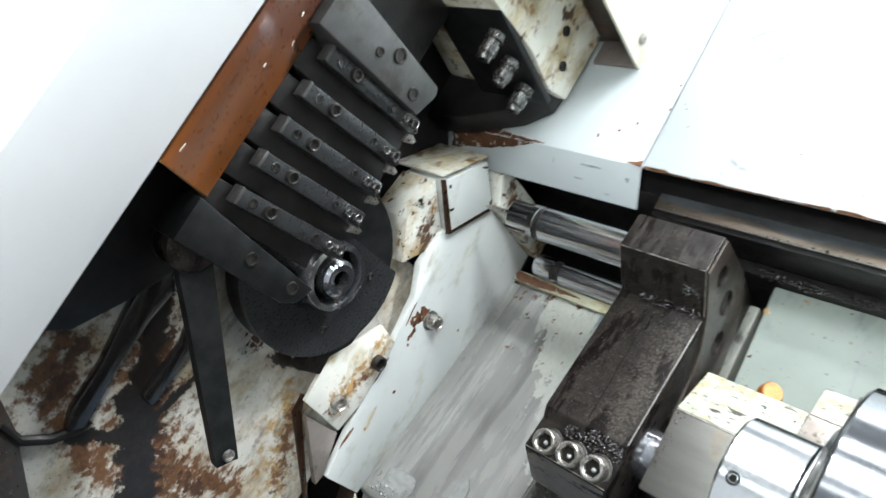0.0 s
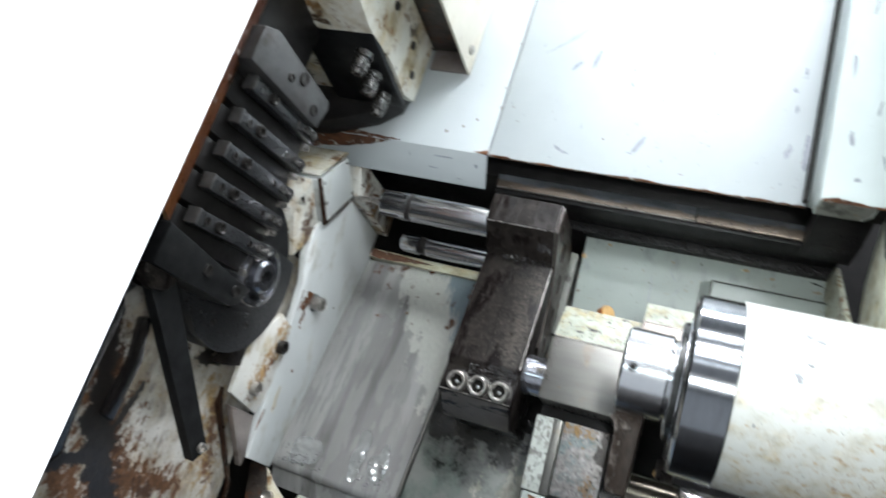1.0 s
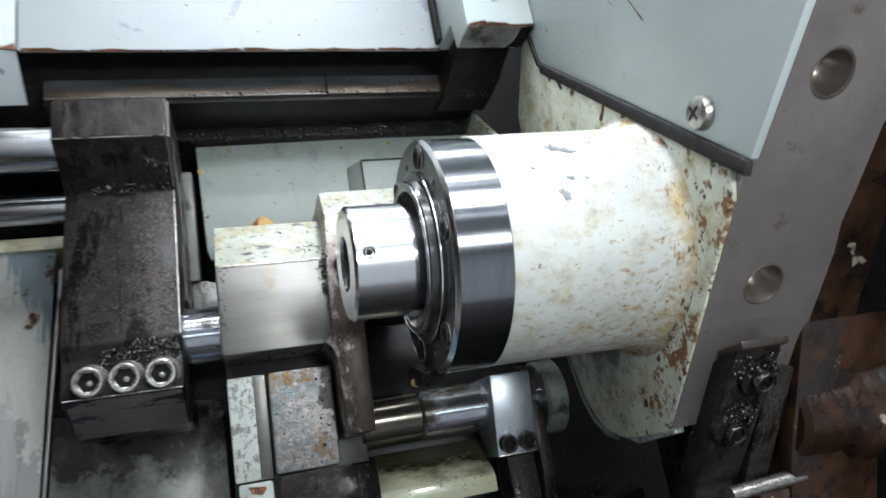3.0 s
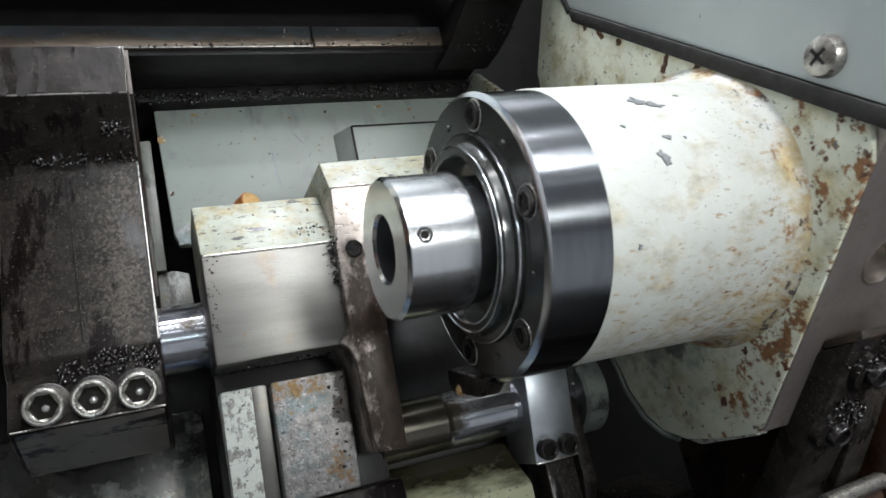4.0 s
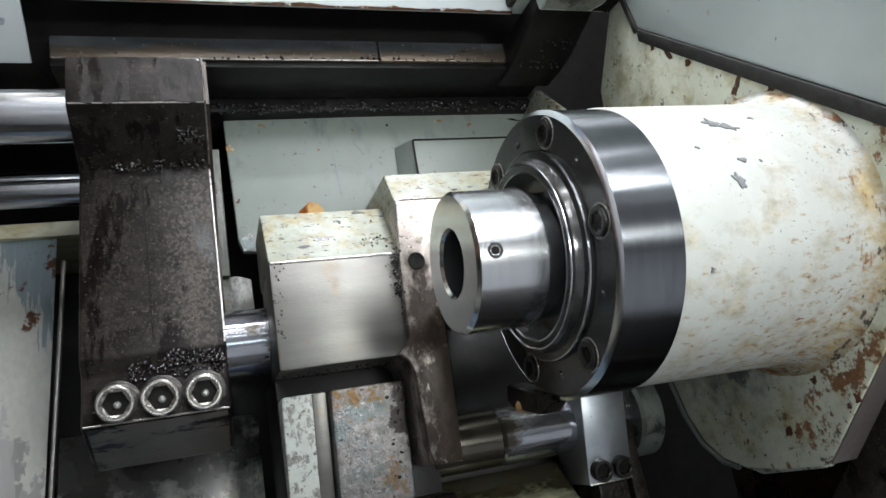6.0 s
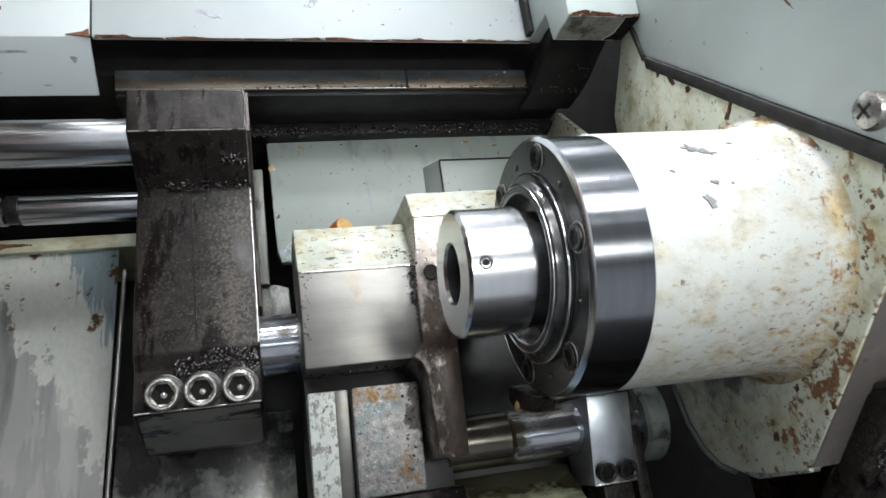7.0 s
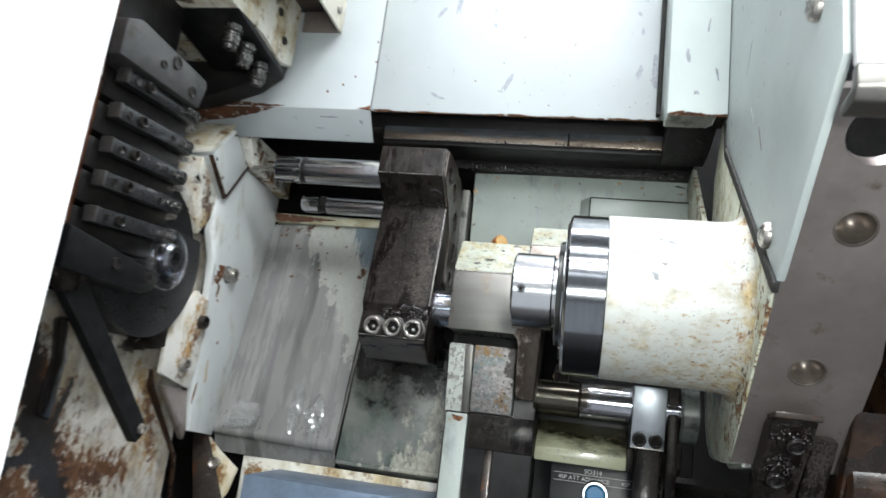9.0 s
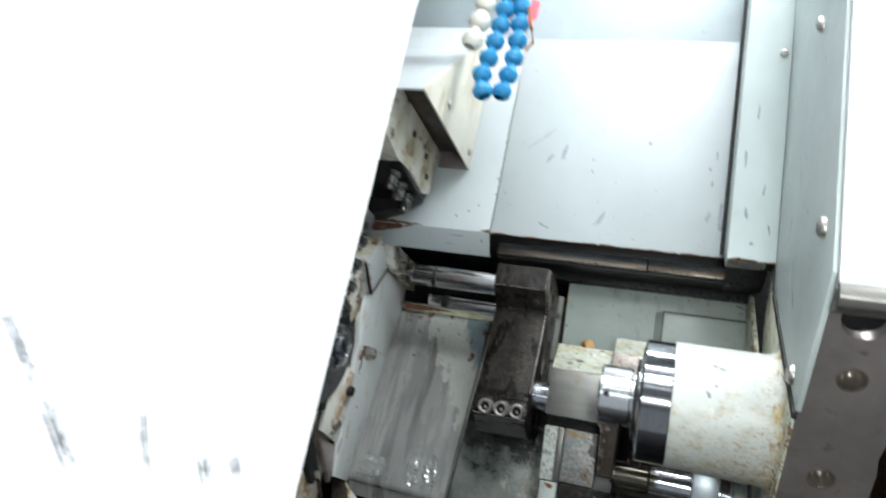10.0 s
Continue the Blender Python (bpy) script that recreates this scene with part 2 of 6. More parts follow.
m_clampsteel = material("bluish_bare_steel", (0.36, 0.385, 0.41), 0.34, 0.85, var=0.08, scale=40, bump=0.06, bump_scale=600, layers=[((0.32, 0.33, 0.35), 0.28, 0.95, 40, 0.62, 0.70, (1, 1, 0.4))])
m_wet = material("coolant_film", (0.30, 0.305, 0.30), 0.05, 0.4, var=0.1, scale=30, bump=0.15, bump_scale=70, coat=0.6)
m_ringface = material("black_oiled_ring_face", (0.050, 0.052, 0.050), 0.20, 0.35, var=0.3, scale=40, bump=0.12, bump_scale=300, coat=0.3)
m_blued = material("brown_black_oiled_steel", (0.050, 0.040, 0.034), 0.33, 0.4, var=0.3, scale=30, bump=0.3, bump_scale=260, coat=0.25, layers=[
    ((0.14, 0.12, 0.10), 0.4, 0.6, 120, 0.60, 0.66, ONE), ((0.10, 0.04, 0.018), 0.5, 0.1, 40, 0.56, 0.64, ONE)])
m_socket = material("oil_black_socket", (0.010, 0.009, 0.008), 0.3, 0.0, var=0.2, scale=90, bump=0.6, bump_scale=420, spec=0.06)
m_grease = material("wet_black_grease", (0.012, 0.010, 0.010), 0.16, 0.0, var=0.3, scale=90, bump=1.0, bump_scale=330, coat=0.8)
# black for dark steel parts, and for the painted-in shade of hollows
m_void = material("black_steel_and_hollow_shade", (0.013, 0.012, 0.012), 0.4, 0.0, var=0.3, scale=40, bump=0.3, spec=0.3)
m_chrome = material("polished_ground_steel", (0.60, 0.615, 0.63), 0.20, 1.0, var=0.05, scale=30, bump=0.010, bump_scale=900, stretch=(8, 0.6, 0.6))
m_sleeve = material("ground_sleeve_steel", (0.52, 0.53, 0.55), 0.13, 1.0, var=0.05, scale=60, bump=0.004, bump_scale=700, stretch=(8, 0.6, 0.6), ground=0.96)
m_blackox = material("black_oxide_ring_steel", (0.22, 0.232, 0.248), 0.21, 1.0, var=0.06, scale=40, bump=0.010, bump_scale=500, stretch=(6, 0.7, 0.7), ground=0.92)
m_screw = material("worn_screw_steel", (0.42, 0.40, 0.37), 0.30, 0.9, var=0.2, scale=160, bump=0.15, bump_scale=900)
m_darkscrew = material("black_screw_steel", (0.045, 0.042, 0.04), 0.35, 0.7, var=0.3, scale=160, bump=0.2, bump_scale=900)
m_holder = material("grey_oiled_tool_steel", (0.024, 0.025, 0.027), 0.30, 0.3, var=0.08, scale=20, bump=0.02, bump_scale=600, coat=0.2)
m_topblock = material("worn_grey_steel_block", (0.085, 0.085, 0.085), 0.38, 0.5, var=0.15, scale=40, bump=0.08, bump_scale=400, layers=[((0.04, 0.035, 0.03), 0.35, 0.2, 20, 0.55, 0.68, ONE)])
m_darknozzle = material("oily_nozzle_steel", (0.20, 0.195, 0.19), 0.25, 0.9, var=0.3, scale=120, bump=0.2, bump_scale=600, layers=[((0.02, 0.018, 0.016), 0.2, 0.1, 60, 0.52, 0.60, ONE)])
m_shank = material("dark_tool_steel", (0.019, 0.020, 0.021), 0.4, 0.6, var=0.25, scale=60, bump=0.12, bump_scale=600)
m_tray = material("wet_bare_steel_sheet", (0.40, 0.395, 0.385), 0.27, 0.12, var=0.06, scale=5, bump=0.02, bump_scale=30, coat=0.5, stretch=(1.6, 1, 0.5), vary=0.88, layers=[
    ((0.60, 0.605, 0.59), 0.30, 0.1, 3.2, 0.48, 0.62, (4.0, 1, 0.28)), ((0.23, 0.226, 0.22), 0.22, 0.15, 3.0, 0.50, 0.62, (3.6, 1, 0.3)), ((0.70, 0.71, 0.66), 0.42, 0.0, 36, 1.575, 1.595, (1.4, 1, 0.8), (12.0, 0, 7.2)),
    ((0.32, 0.40, 0.44), 0.4, 0.2, 34, 2.09, 2.12, (3, 1, 0.3), (12.0, 0, 7.2)), (RUST, 0.7, 0, 30, 0.80, 0.84, ONE, (0.3, 0, 1.3))])
m_tray2 = material("bare_worn_sheet", (0.20, 0.205, 0.19), 0.38, 0.3, var=0.12, scale=14, bump=0.06, layers=[
    # last layer turns the sheet near-black towards its top
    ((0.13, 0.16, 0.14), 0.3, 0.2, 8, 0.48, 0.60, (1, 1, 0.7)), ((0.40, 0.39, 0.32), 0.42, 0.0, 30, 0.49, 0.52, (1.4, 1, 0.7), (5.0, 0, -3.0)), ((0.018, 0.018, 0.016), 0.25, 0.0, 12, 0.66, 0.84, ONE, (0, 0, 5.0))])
m_brown = material("brown_oil_film_paint", (0.115, 0.042, 0.022), 0.30, 0.0, var=0.10, scale=3, bump=0.03, coat=0.3, layers=[
    ((0.40, 0.125, 0.022), 0.28, 0, 6, 0.18, 0.50, (1, 1, 0.3), (0, 0, -2.2)), ((0.55, 0.40, 0.25), 0.5, 0, 80, 0.72, 0.74, ONE)])
m_plate = material("stained_steel_plate", (0.30, 0.265, 0.25), 0.42, 0.75, var=0.14, scale=14, bump=0.08, bump_scale=500, layers=[
    ((0.13, 0.085, 0.06), 0.5, 0.4, 24, 0.60, 0.72, ONE), (RUSTD, 0.7, 0.1, 70, 0.70, 0.74, ONE)])
m_rustwhite = material("heavily_rusted_white_paint", (0.68, 0.675, 0.62), 0.45, var=0.08, scale=25, bump=0.3, bump_scale=350, layers=[
    ((0.48, 0.35, 0.17), 0.6, 0, 10, 0.48, 0.62, (1, 1, 0.7)), ((0.32, 0.16, 0.05), 0.6, 0, 18, 0.535, 0.61, (1, 1.2, 0.7)), ((0.10, 0.045, 0.02), 0.5, 0, 16, 0.56, 0.60, (1, 1.3, 0.7)), (GRIME, 0.25, 0, 8, 0.61, 0.65, ONE), ((0.10, 0.045, 0.02), 0.6, 0, 60, 0.585, 0.62, ONE)])
WX = -0.3030
DARKRUST, BROWNRUST, OCHRE = (0.065, 0.030, 0.016), (0.145, 0.068, 0.030), (0.36, 0.24, 0.10)
m_rustwall = material("rusted_cream_paint", (0.50, 0.49, 0.45), 0.45, var=0.06, scale=25, bump=0.3, bump_scale=350, layers=[
    ((0.40, 0.34, 0.25), 0.55, 0, 14, 0.44, 0.62, (1, 1, 0.8)), ((0.30, 0.27, 0.24), 0.5, 0, 30, 0.54, 0.66, (1, 1.6, 0.8)), (OCHRE, 0.6, 0, 50, 0.60, 0.72, ONE),
    (BROWNRUST, 0.6, 0, 40, 0.50, 0.62, ONE, ((WX, 0.254, -0.070), (WX, 0.266, -0.092), 0.015, 0.16)), (DARKRUST, 0.5, 0, 50, 0.52, 0.62, ONE, ((WX, 0.262, -0.066), (WX, 0.268, -0.094), 0.009, 0.16)), (DARKRUST, 0.7, 0, 130, 0.64, 0.68, ONE),
    (OCHRE, 0.6, 0, 45, 0.50, 0.66, ONE, ((WX, 0.396, -0.050), (WX, 0.424, -0.104), 0.014, 0.12)),
    (BROWNRUST, 0.6, 0, 60, 0.54, 0.64, ONE, ((WX, 0.408, -0.062), (WX, 0.428, -0.106), 0.009, 0.14)),
    (BROWNRUST, 0.6, 0, 50, 0.50, 0.62, (1, 1.2, 0.8), ((WX, 0.350, -0.112), (WX, 0.394, -0.114), 0.012, 0.16)),
    (DARKRUST, 0.6, 0, 60, 0.56, 0.62, (1, 1.2, 0.8), ((WX, 0.345, -0.110), (WX, 0.375, -0.122), 0.009, 0.16)),
    (BROWNRUST, 0.6, 0, 50, 0.50, 0.62, ONE, ((WX, 0.296, -0.060), (WX, 0.345, -0.128), 0.022, 0.16)),
    (DARKRUST, 0.5, 0, 60, 0.54, 0.62, (1, 1, 1.2), ((WX, 0.290, -0.040), (WX, 0.345, -0.135), 0.014, 0.18)),
    (BROWNRUST, 0.6, 0, 50, 0.50, 0.60, ONE, ((WX, 0.280, -0.104), (WX, 0.312, -0.122), 0.009, 0.18)),
    (DARKRUST, 0.6, 0, 90, 0.54, 0.60, ONE, ((WX, 0.345, -0.012), (WX, 0.352, -0.034), 0.006, 0.14)),
    (GRIME, 0.3, 0, 40, 0.50, 0.58, ONE, ((WX, 0.286, -0.029), (WX, 0.305, -0.078), 0.007, 0.35)),
    (GRIME, 0.3, 0, 40, 0.50, 0.58, ONE, ((WX, 0.305, -0.080), (WX, 0.362, -0.165), 0.011, 0.40)),
    (GRIME, 0.3, 0, 50, 0.50, 0.58, ONE, ((WX, 0.330, -0.060), (WX, 0.321, -0.088), 0.0028, 0.30)),
    (GRIME, 0.3, 0, 50, 0.50, 0.58, ONE, ((WX, 0.308, -0.102), (WX, 0.285, -0.109), 0.0042, 0.30)),
    (GRIME, 0.3, 0, 50, 0.50, 0.58, ONE, ((WX, 0.392, -0.030), (WX, 0.372, -0.034), 0.006, 0.25))])
m_shelf = material("yellowed_cream_enamel", (0.44, 0.435, 0.33), 0.45, var=0.08, scale=20, bump=0.12, layers=[((0.36, 0.31, 0.17), 0.55, 0, 18, 0.48, 0.64, (0.5, 1, 1)), ((0.24, 0.13, 0.05), 0.6, 0, 40, 0.62, 0.68, (0.5, 1, 1.4)), ((0.08, 0.045, 0.025), 0.6, 0, 60, 0.66, 0.70, (0.5, 1, 1.4))])
m_rustedge = material("flaking_rust", RUST, 0.8, 0.0, var=0.4, scale=120, bump=0.8, bump_scale=500, layers=[((0.66, 0.68, 0.64), 0.5, 0, 110, 0.60, 0.64, ONE)])
m_rustpatch = material("matt_brown_rust", (0.085, 0.032, 0.014), 0.6, 0.0, var=0.3, scale=60, bump=0.5, bump_scale=300, layers=[((0.17, 0.075, 0.03), 0.7, 0, 40, 0.55, 0.66, ONE), ((0.03, 0.016, 0.01), 0.5, 0, 25, 0.55, 0.66, ONE), ((0.50, 0.49, 0.44), 0.5, 0, 55, 0.585, 0.605, ONE)])
m_ochre = material("ochre_stain", (0.36, 0.22, 0.09), 0.6, 0.0, var=0.3, scale=60, bump=0.2, bump_scale=300, layers=[((0.56, 0.52, 0.42), 0.5, 0, 40, 0.52, 0.58, ONE)])
m_rustdark = material("dark_wet_rust", (0.036, 0.017, 0.009), 0.32, 0.0, var=0.45, scale=25, bump=1.0, bump_scale=140, coat=0.12, spec=0.3, layers=[((0.018, 0.012, 0.010), 0.25, 0, 20, 0.50, 0.58, ONE), ((0.30, 0.27, 0.22), 0.5, 0, 26, 0.66, 0.69, ONE)])
m_stained = material("yellow_stained_white_paint", (0.66, 0.65, 0.58), 0.5, var=0.06, scale=12, bump=0.08, layers=[((0.50, 0.41, 0.24), 0.6, 0, 14, 0.45, 0.62, (1, 1, 0.5)), ((0.26, 0.14, 0.05), 0.6, 0, 20, 0.55, 0.63, ONE), ((0.07, 0.04, 0.02), 0.4, 0, 16, 0.58, 0.62, (1, 1, 0.7))])
m_beige = material("beige_stained_enamel", (0.56, 0.54, 0.46), 0.45, var=0.05, scale=14, bump=0.06, layers=[((0.46, 0.38, 0.24), 0.55, 0, 12, 0.52, 0.70, (1, 1, 0.35)), ((0.30, 0.18, 0.08), 0.6, 0, 40, 0.66, 0.72, (1, 1, 0.5))])
m_flaking = material("flaking_grey_paint", (0.40, 0.425, 0.395), 0.5, var=0.08, scale=60, bump=0.3, bump_scale=400, layers=[((0.27, 0.27, 0.25), 0.45, 0.3, 110, 0.52, 0.55, (1.2, 1, 0.7)), ((0.09, 0.09, 0.085), 0.5, 0.1, 190, 0.60, 0.63, ONE), ((0.33, 0.27, 0.20), 0.6, 0.0, 30, 0.56, 0.68, ONE)])
# the layer paints the shaft's shade onto the bar's upper part
m_oilyellow = material("oily_yellow_paint_top_shade", (0.38, 0.385, 0.26), 0.22, var=0.06, scale=20, bump=0.10, bump_scale=200, coat=0.5, layers=[((0.05, 0.045, 0.025), 0.2, 0, 12, 0.50, 0.66, (0.5, 1, 1), (0, 2.0, 12.0))])
m_postpaint = material("grimy_grey_paint", (0.19, 0.195, 0.175), 0.4, var=0.12, scale=30, bump=0.15, layers=[((0.05, 0.045, 0.038), 0.3, 0, 30, 0.52, 0.60, (1, 1, 0.5)), ((0.25, 0.18, 0.09), 0.6, 0, 50, 0.60, 0.66, ONE)])
m_dimgreen = material("oily_grey_green_paint", (0.10, 0.115, 0.105), 0.32, var=0.15, scale=30, bump=0.12, coat=0.2, layers=[((0.03, 0.03, 0.028), 0.25, 0, 20, 0.54, 0.66, ONE)])
m_upper = material("blue_grey_enamel", (0.36, 0.41, 0.43), 0.45, var=0.05, scale=10, bump=0.05, layers=[((0.24, 0.27, 0.29), 0.5, 0, 25, 0.66, 0.70, ONE)])
m_blue = material("blue_plastic", (0.02, 0.22, 0.46), 0.25, var=0.06, scale=40, bump=0.03)
m_pink = material("pink_plastic", (0.60, 0.10, 0.14), 0.4, var=0.1, scale=60, bump=0.05)
m_ivory = material("ivory_plastic", (0.72, 0.71, 0.64), 0.35, var=0.05, scale=40, bump=0.03)
m_label = material("black_label_plate", (0.02, 0.02, 0.022), 0.4, var=0.1, scale=60, bump=0.03)
m_print = material("white_print", (0.75, 0.76, 0.74), 0.5, var=0.03, scale=60, bump=0.0)
m_bluegrey = material("blue_grey_sheet", (0.15, 0.20, 0.27), 0.4, 0.3, var=0.15, scale=30, bump=0.08)
m_cork = material("orange_plastic_knob", (0.46, 0.29, 0.12), 0.45, var=0.15, scale=160, bump=0.2)
m_gasket = material("dark_rubber_seal", (0.040, 0.040, 0.038), 0.7, var=0.2, scale=90, bump=0.2, spec=0.15)
m_scuff = material("grey_scuff", (0.28, 0.30, 0.33), 0.55, 0.2, var=0.2, scale=200, bump=0.1)
m_rub = material("grey_rub", (0.13, 0.13, 0.145), 0.5, 0.0, var=0.2, scale=200, bump=0.05)
m_chip = material("bare_grey_chip", (0.24, 0.25, 0.26), 0.5, 0.4, var=0.2, scale=200, bump=0.2)
m_room = material("workshop_plaster", (0.30, 0.31, 0.32), 0.8, var=0.08, scale=3, bump=0.1)
m_railbar = material("scraped_oily_rail_steel", (0.27, 0.215, 0.17), 0.33, 0.75, var=0.2, scale=25, bump=0.10, stretch=(0.3, 1, 2), coat=0.3, layers=[
    ((0.30, 0.32, 0.345), 0.30, 0.85, 14, 0.52, 0.60, (0.3, 1, 1), (0, 0, 45)), ((0.04, 0.03, 0.025), 0.3, 0.2, 40, 0.66, 0.70, (0.6, 1, 1))])
m_rail = material("scraped_brown_steel", (0.20, 0.17, 0.145), 0.35, 0.7, var=0.25, scale=25, bump=0.12, stretch=(0.3, 1, 2), coat=0.3)

# ---- building helpers ----


def thing(name, at=(0, 0, 0), label="", category="", group="", kind=""):
    ob = new(name)
    ob.empty_display_size = 0.01
    ob.location = at
    return tagged(ob, label, category, group, kind)


def finish(bm, mat, name, angle=35):
    bmesh.ops.recalc_face_normals(bm, faces=bm.faces)
    me = bpy.data.meshes.new(name)
    bm.to_mesh(me)
    bm.free()
    me.materials.append(mat)
    me.polygons.foreach_set("use_smooth", [True] * len(me.polygons))
    me.set_sharp_from_angle(angle=radians(angle))
    return me


def part(name, bm, mat, parent=None, label="", kind="", angle=35):
    """One mesh object under a thing or part; the bmesh is in world coordinates."""
    at = Vector((0, 0, 0))
    top = parent
    while top is not None:
        at += top.location
        top = top.parent
    if at.length > 0:
        bmesh.ops.translate(bm, verts=bm.verts, vec=-at)
    ob = new(name, finish(bm, mat, name, angle))
    ob.parent = parent
    return tagged(ob, label, kind=kind)


def solid(name, bm, mat, label, category, kind="", group="", angle=35):
    """A thing of one mesh."""
    return tagged(new(name, finish(bm, mat, name, angle)), label, category, group, kind)


def soften(bm, r, seg=2):
    if r > 0:
        es = [e for e in bm.edges if len(e.link_faces) == 2 and e.calc_face_angle(0) > 0.5]
        bmesh.ops.bevel(bm, geom=es, offset=r, segments=seg, affect="EDGES", profile=0.5, clamp_overlap=True)
    return bm


def box(x0, x1, y0, y1, z0, z1, r=0.0008, bm=None):
    b = bmesh.new()
    bmesh.ops.create_cube(b, size=1)
    for v in b.verts:
        v.co = Vector(((x0 + x1) / 2 + v.co.x * (x1 - x0), (y0 + y1) / 2 + v.co.y * (y1 - y0), (z0 + z1) / 2 + v.co.z * (z1 - z0)))
    return join(bm, soften(b, r))


def join(bm, b):
    if bm is None:
        return b
    me = bpy.data.meshes.new("tmp")
    b.to_mesh(me)
    b.free()
    bm.from_mesh(me)
    bpy.data.meshes.remove(me)
    return bm


def prism(points, axis, a, b, r=0.0008, bm=None):
    """A polygon in the plane across the axis, drawn out from a to b. Points hold the other two coordinates in order."""
    p = bmesh.new()

    def co(u, v, w):
        return {"x": (w, u, v), "y": (u, w, v), "z": (u, v, w)}[axis]
    lo = [p.verts.new(co(u, v, a)) for u, v in points]
    hi = [p.verts.new(co(u, v, b)) for u, v in points]
    n = len(points)
    p.faces.new(lo)
    p.faces.new(hi)
    for i in range(n):
        p.faces.new((lo[i], lo[(i + 1) % n], hi[(i + 1) % n], hi[i]))
    bmesh.ops.recalc_face_normals(p, faces=p.faces)
    return join(bm, soften(p, r))


def turned(profile, cy, cz, n=64, bm=None, m=None):
    """A body turned about an x axis through (cy, cz); profile holds (x, radius)."""
    b = bmesh.new()
    rings = []
    for x, r in profile:
        if r < 1e-6:
            rings.append([b.verts.new((x, cy, cz))])
        else:
            rings.append([b.verts.new((x, cy + r * math.cos(2 * math.pi * i / n), cz + r * math.sin(2 * math.pi * i / n))) for i in range(n)])
    for A, B in zip(rings, rings[1:]):
        for i in range(n):
            j = (i + 1) % n
            if len(A) == 1 and len(B) > 1:
                b.faces.new((A[0], B[i], B[j]))
            elif len(B) == 1 and len(A) > 1:
                b.faces.new((A[i], A[j], B[0]))
            elif len(A) > 1:
                b.faces.new((A[i], A[j], B[j], B[i]))
    if m is not None:
        bmesh.ops.transform(b, matrix=m, verts=b.verts)
    return join(bm, b)


def along(at, direction):
    """A pose whose x axis points along the direction."""
    return Matrix.Translation(at) @ Vector(direction).to_track_quat("X", "Z").to_matrix().to_4x4()


def cap_screw(at, direction, r, h, bm=None, n=36):
    """A socket cap screw: the head's underside at the point, its top along the direction, with a six-sided socket."""
    b = bmesh.new()
    s = r * 0.70
    hexr = []
    for i in range(n):
        a = 2 * math.pi * i / n
        k = (a % (math.pi / 3)) - math.pi / 6
        hexr.append(s * math.cos(math.pi / 6) / math.cos(k))
    prof = [(0, lambda i: r), (h * 0.86, lambda i: r), (h * 0.95, lambda i: r * 0.97), (h, lambda i: r * 0.90), (h, lambda i: r * 0.80), (h * 0.90, lambda i: r * 0.73), (h * 0.86, lambda i: hexr[i]), (h * 0.35, lambda i: hexr[i])]
    rings = [[b.verts.new((x, f(i) * math.cos(2 * math.pi * i / n), f(i) * math.sin(2 * math.pi * i / n))) for i in range(n)] for x, f in prof]
    for A, B in zip(rings, rings[1:]):
        for i in range(n):
            j = (i + 1) % n
            b.faces.new((A[i], A[j], B[j], B[i]))
    b.faces.new(rings[-1])
    bmesh.ops.transform(b, matrix=along(at, direction), verts=b.verts)
    return join(bm, b)


def pan_screw(at, direction, r, h, bm=None, n=32):
    """A domed screw head with a cross cut into it."""
    b = bmesh.new()
    prof = [(0, r), (h * 0.35, r), (h * 0.75, r * 0.86), (h * 0.97, r * 0.55), (h, r * 0.25), (h, 0)]
    b = turned(prof, 0, 0, n)
    bmesh.ops.transform(b, matrix=along(at, direction), verts=b.verts)
    return join(bm, b)


def pan_cross(at, direction, r, h):
    b = bmesh.new()
    for a in (20, 110):
        c = box(h * 0.6, h * 1.012, -r * 0.5, r * 0.5, -r * 0.09, r * 0.09, 0)
        bmesh.ops.rotate(c, verts=c.verts, cent=(0, 0, 0), matrix=Matrix.Rotation(radians(a), 3, "X"))
        b = join(b, c)
    bmesh.ops.transform(b, matrix=along(at, direction), verts=b.verts)
    return b


def tube_along(points, r, n=12, bm=None):
    """A round bar through points."""
    b = bmesh.new()
    rings = []
    for k, p in enumerate(points):
        d = (Vector(points[min(k + 1, len(points) - 1)]) - Vector(points[max(k - 1, 0)])).normalized()
        m = along(p, d)
        rings.append([b.verts.new(m @ Vector((0, r * math.cos(2 * math.pi * i / n), r * math.sin(2 * math.pi * i / n)))) for i in range(n)])
    for A, B in zip(rings, rings[1:]):
        for i in range(n):
            b.faces.new((A[i], A[(i + 1) % n], B[(i + 1) % n], B[i]))
    b.faces.new(rings[0])
    b.faces.new(rings[-1])
    return join(bm, b)


def crumbs(name, spots, count, size, mat, parent, seed, label=""):
    """Small lumps (chips, beads of oil) strewn over a box-shaped stretch, joined into one part."""
    rnd = random.Random(seed)
    b = bmesh.new()
    for _ in range(count):
        x0, x1, y0, y1, z0, z1 = rnd.choice(spots)
        c = bmesh.new()
        bmesh.ops.create_icosphere(c, subdivisions=1, radius=size * rnd.uniform(0.35, 1.0))
        bmesh.ops.transform(c, matrix=pose(rnd.uniform(x0, x1), rnd.uniform(y0, y1), rnd.uniform(z0, z1), rnd.uniform(0, 180), rnd.uniform(0, 180), 0) @ Matrix.Diagonal((1, rnd.uniform(0.4, 1), rnd.uniform(0.4, 1), 1)), verts=c.verts)
        b = join(b, c)
    return part(name, b, mat, parent, label, "stuff", 80)

# ---- the chamber's structure ----
AY, AZ = 0.349, 0.022  # the spindle axis


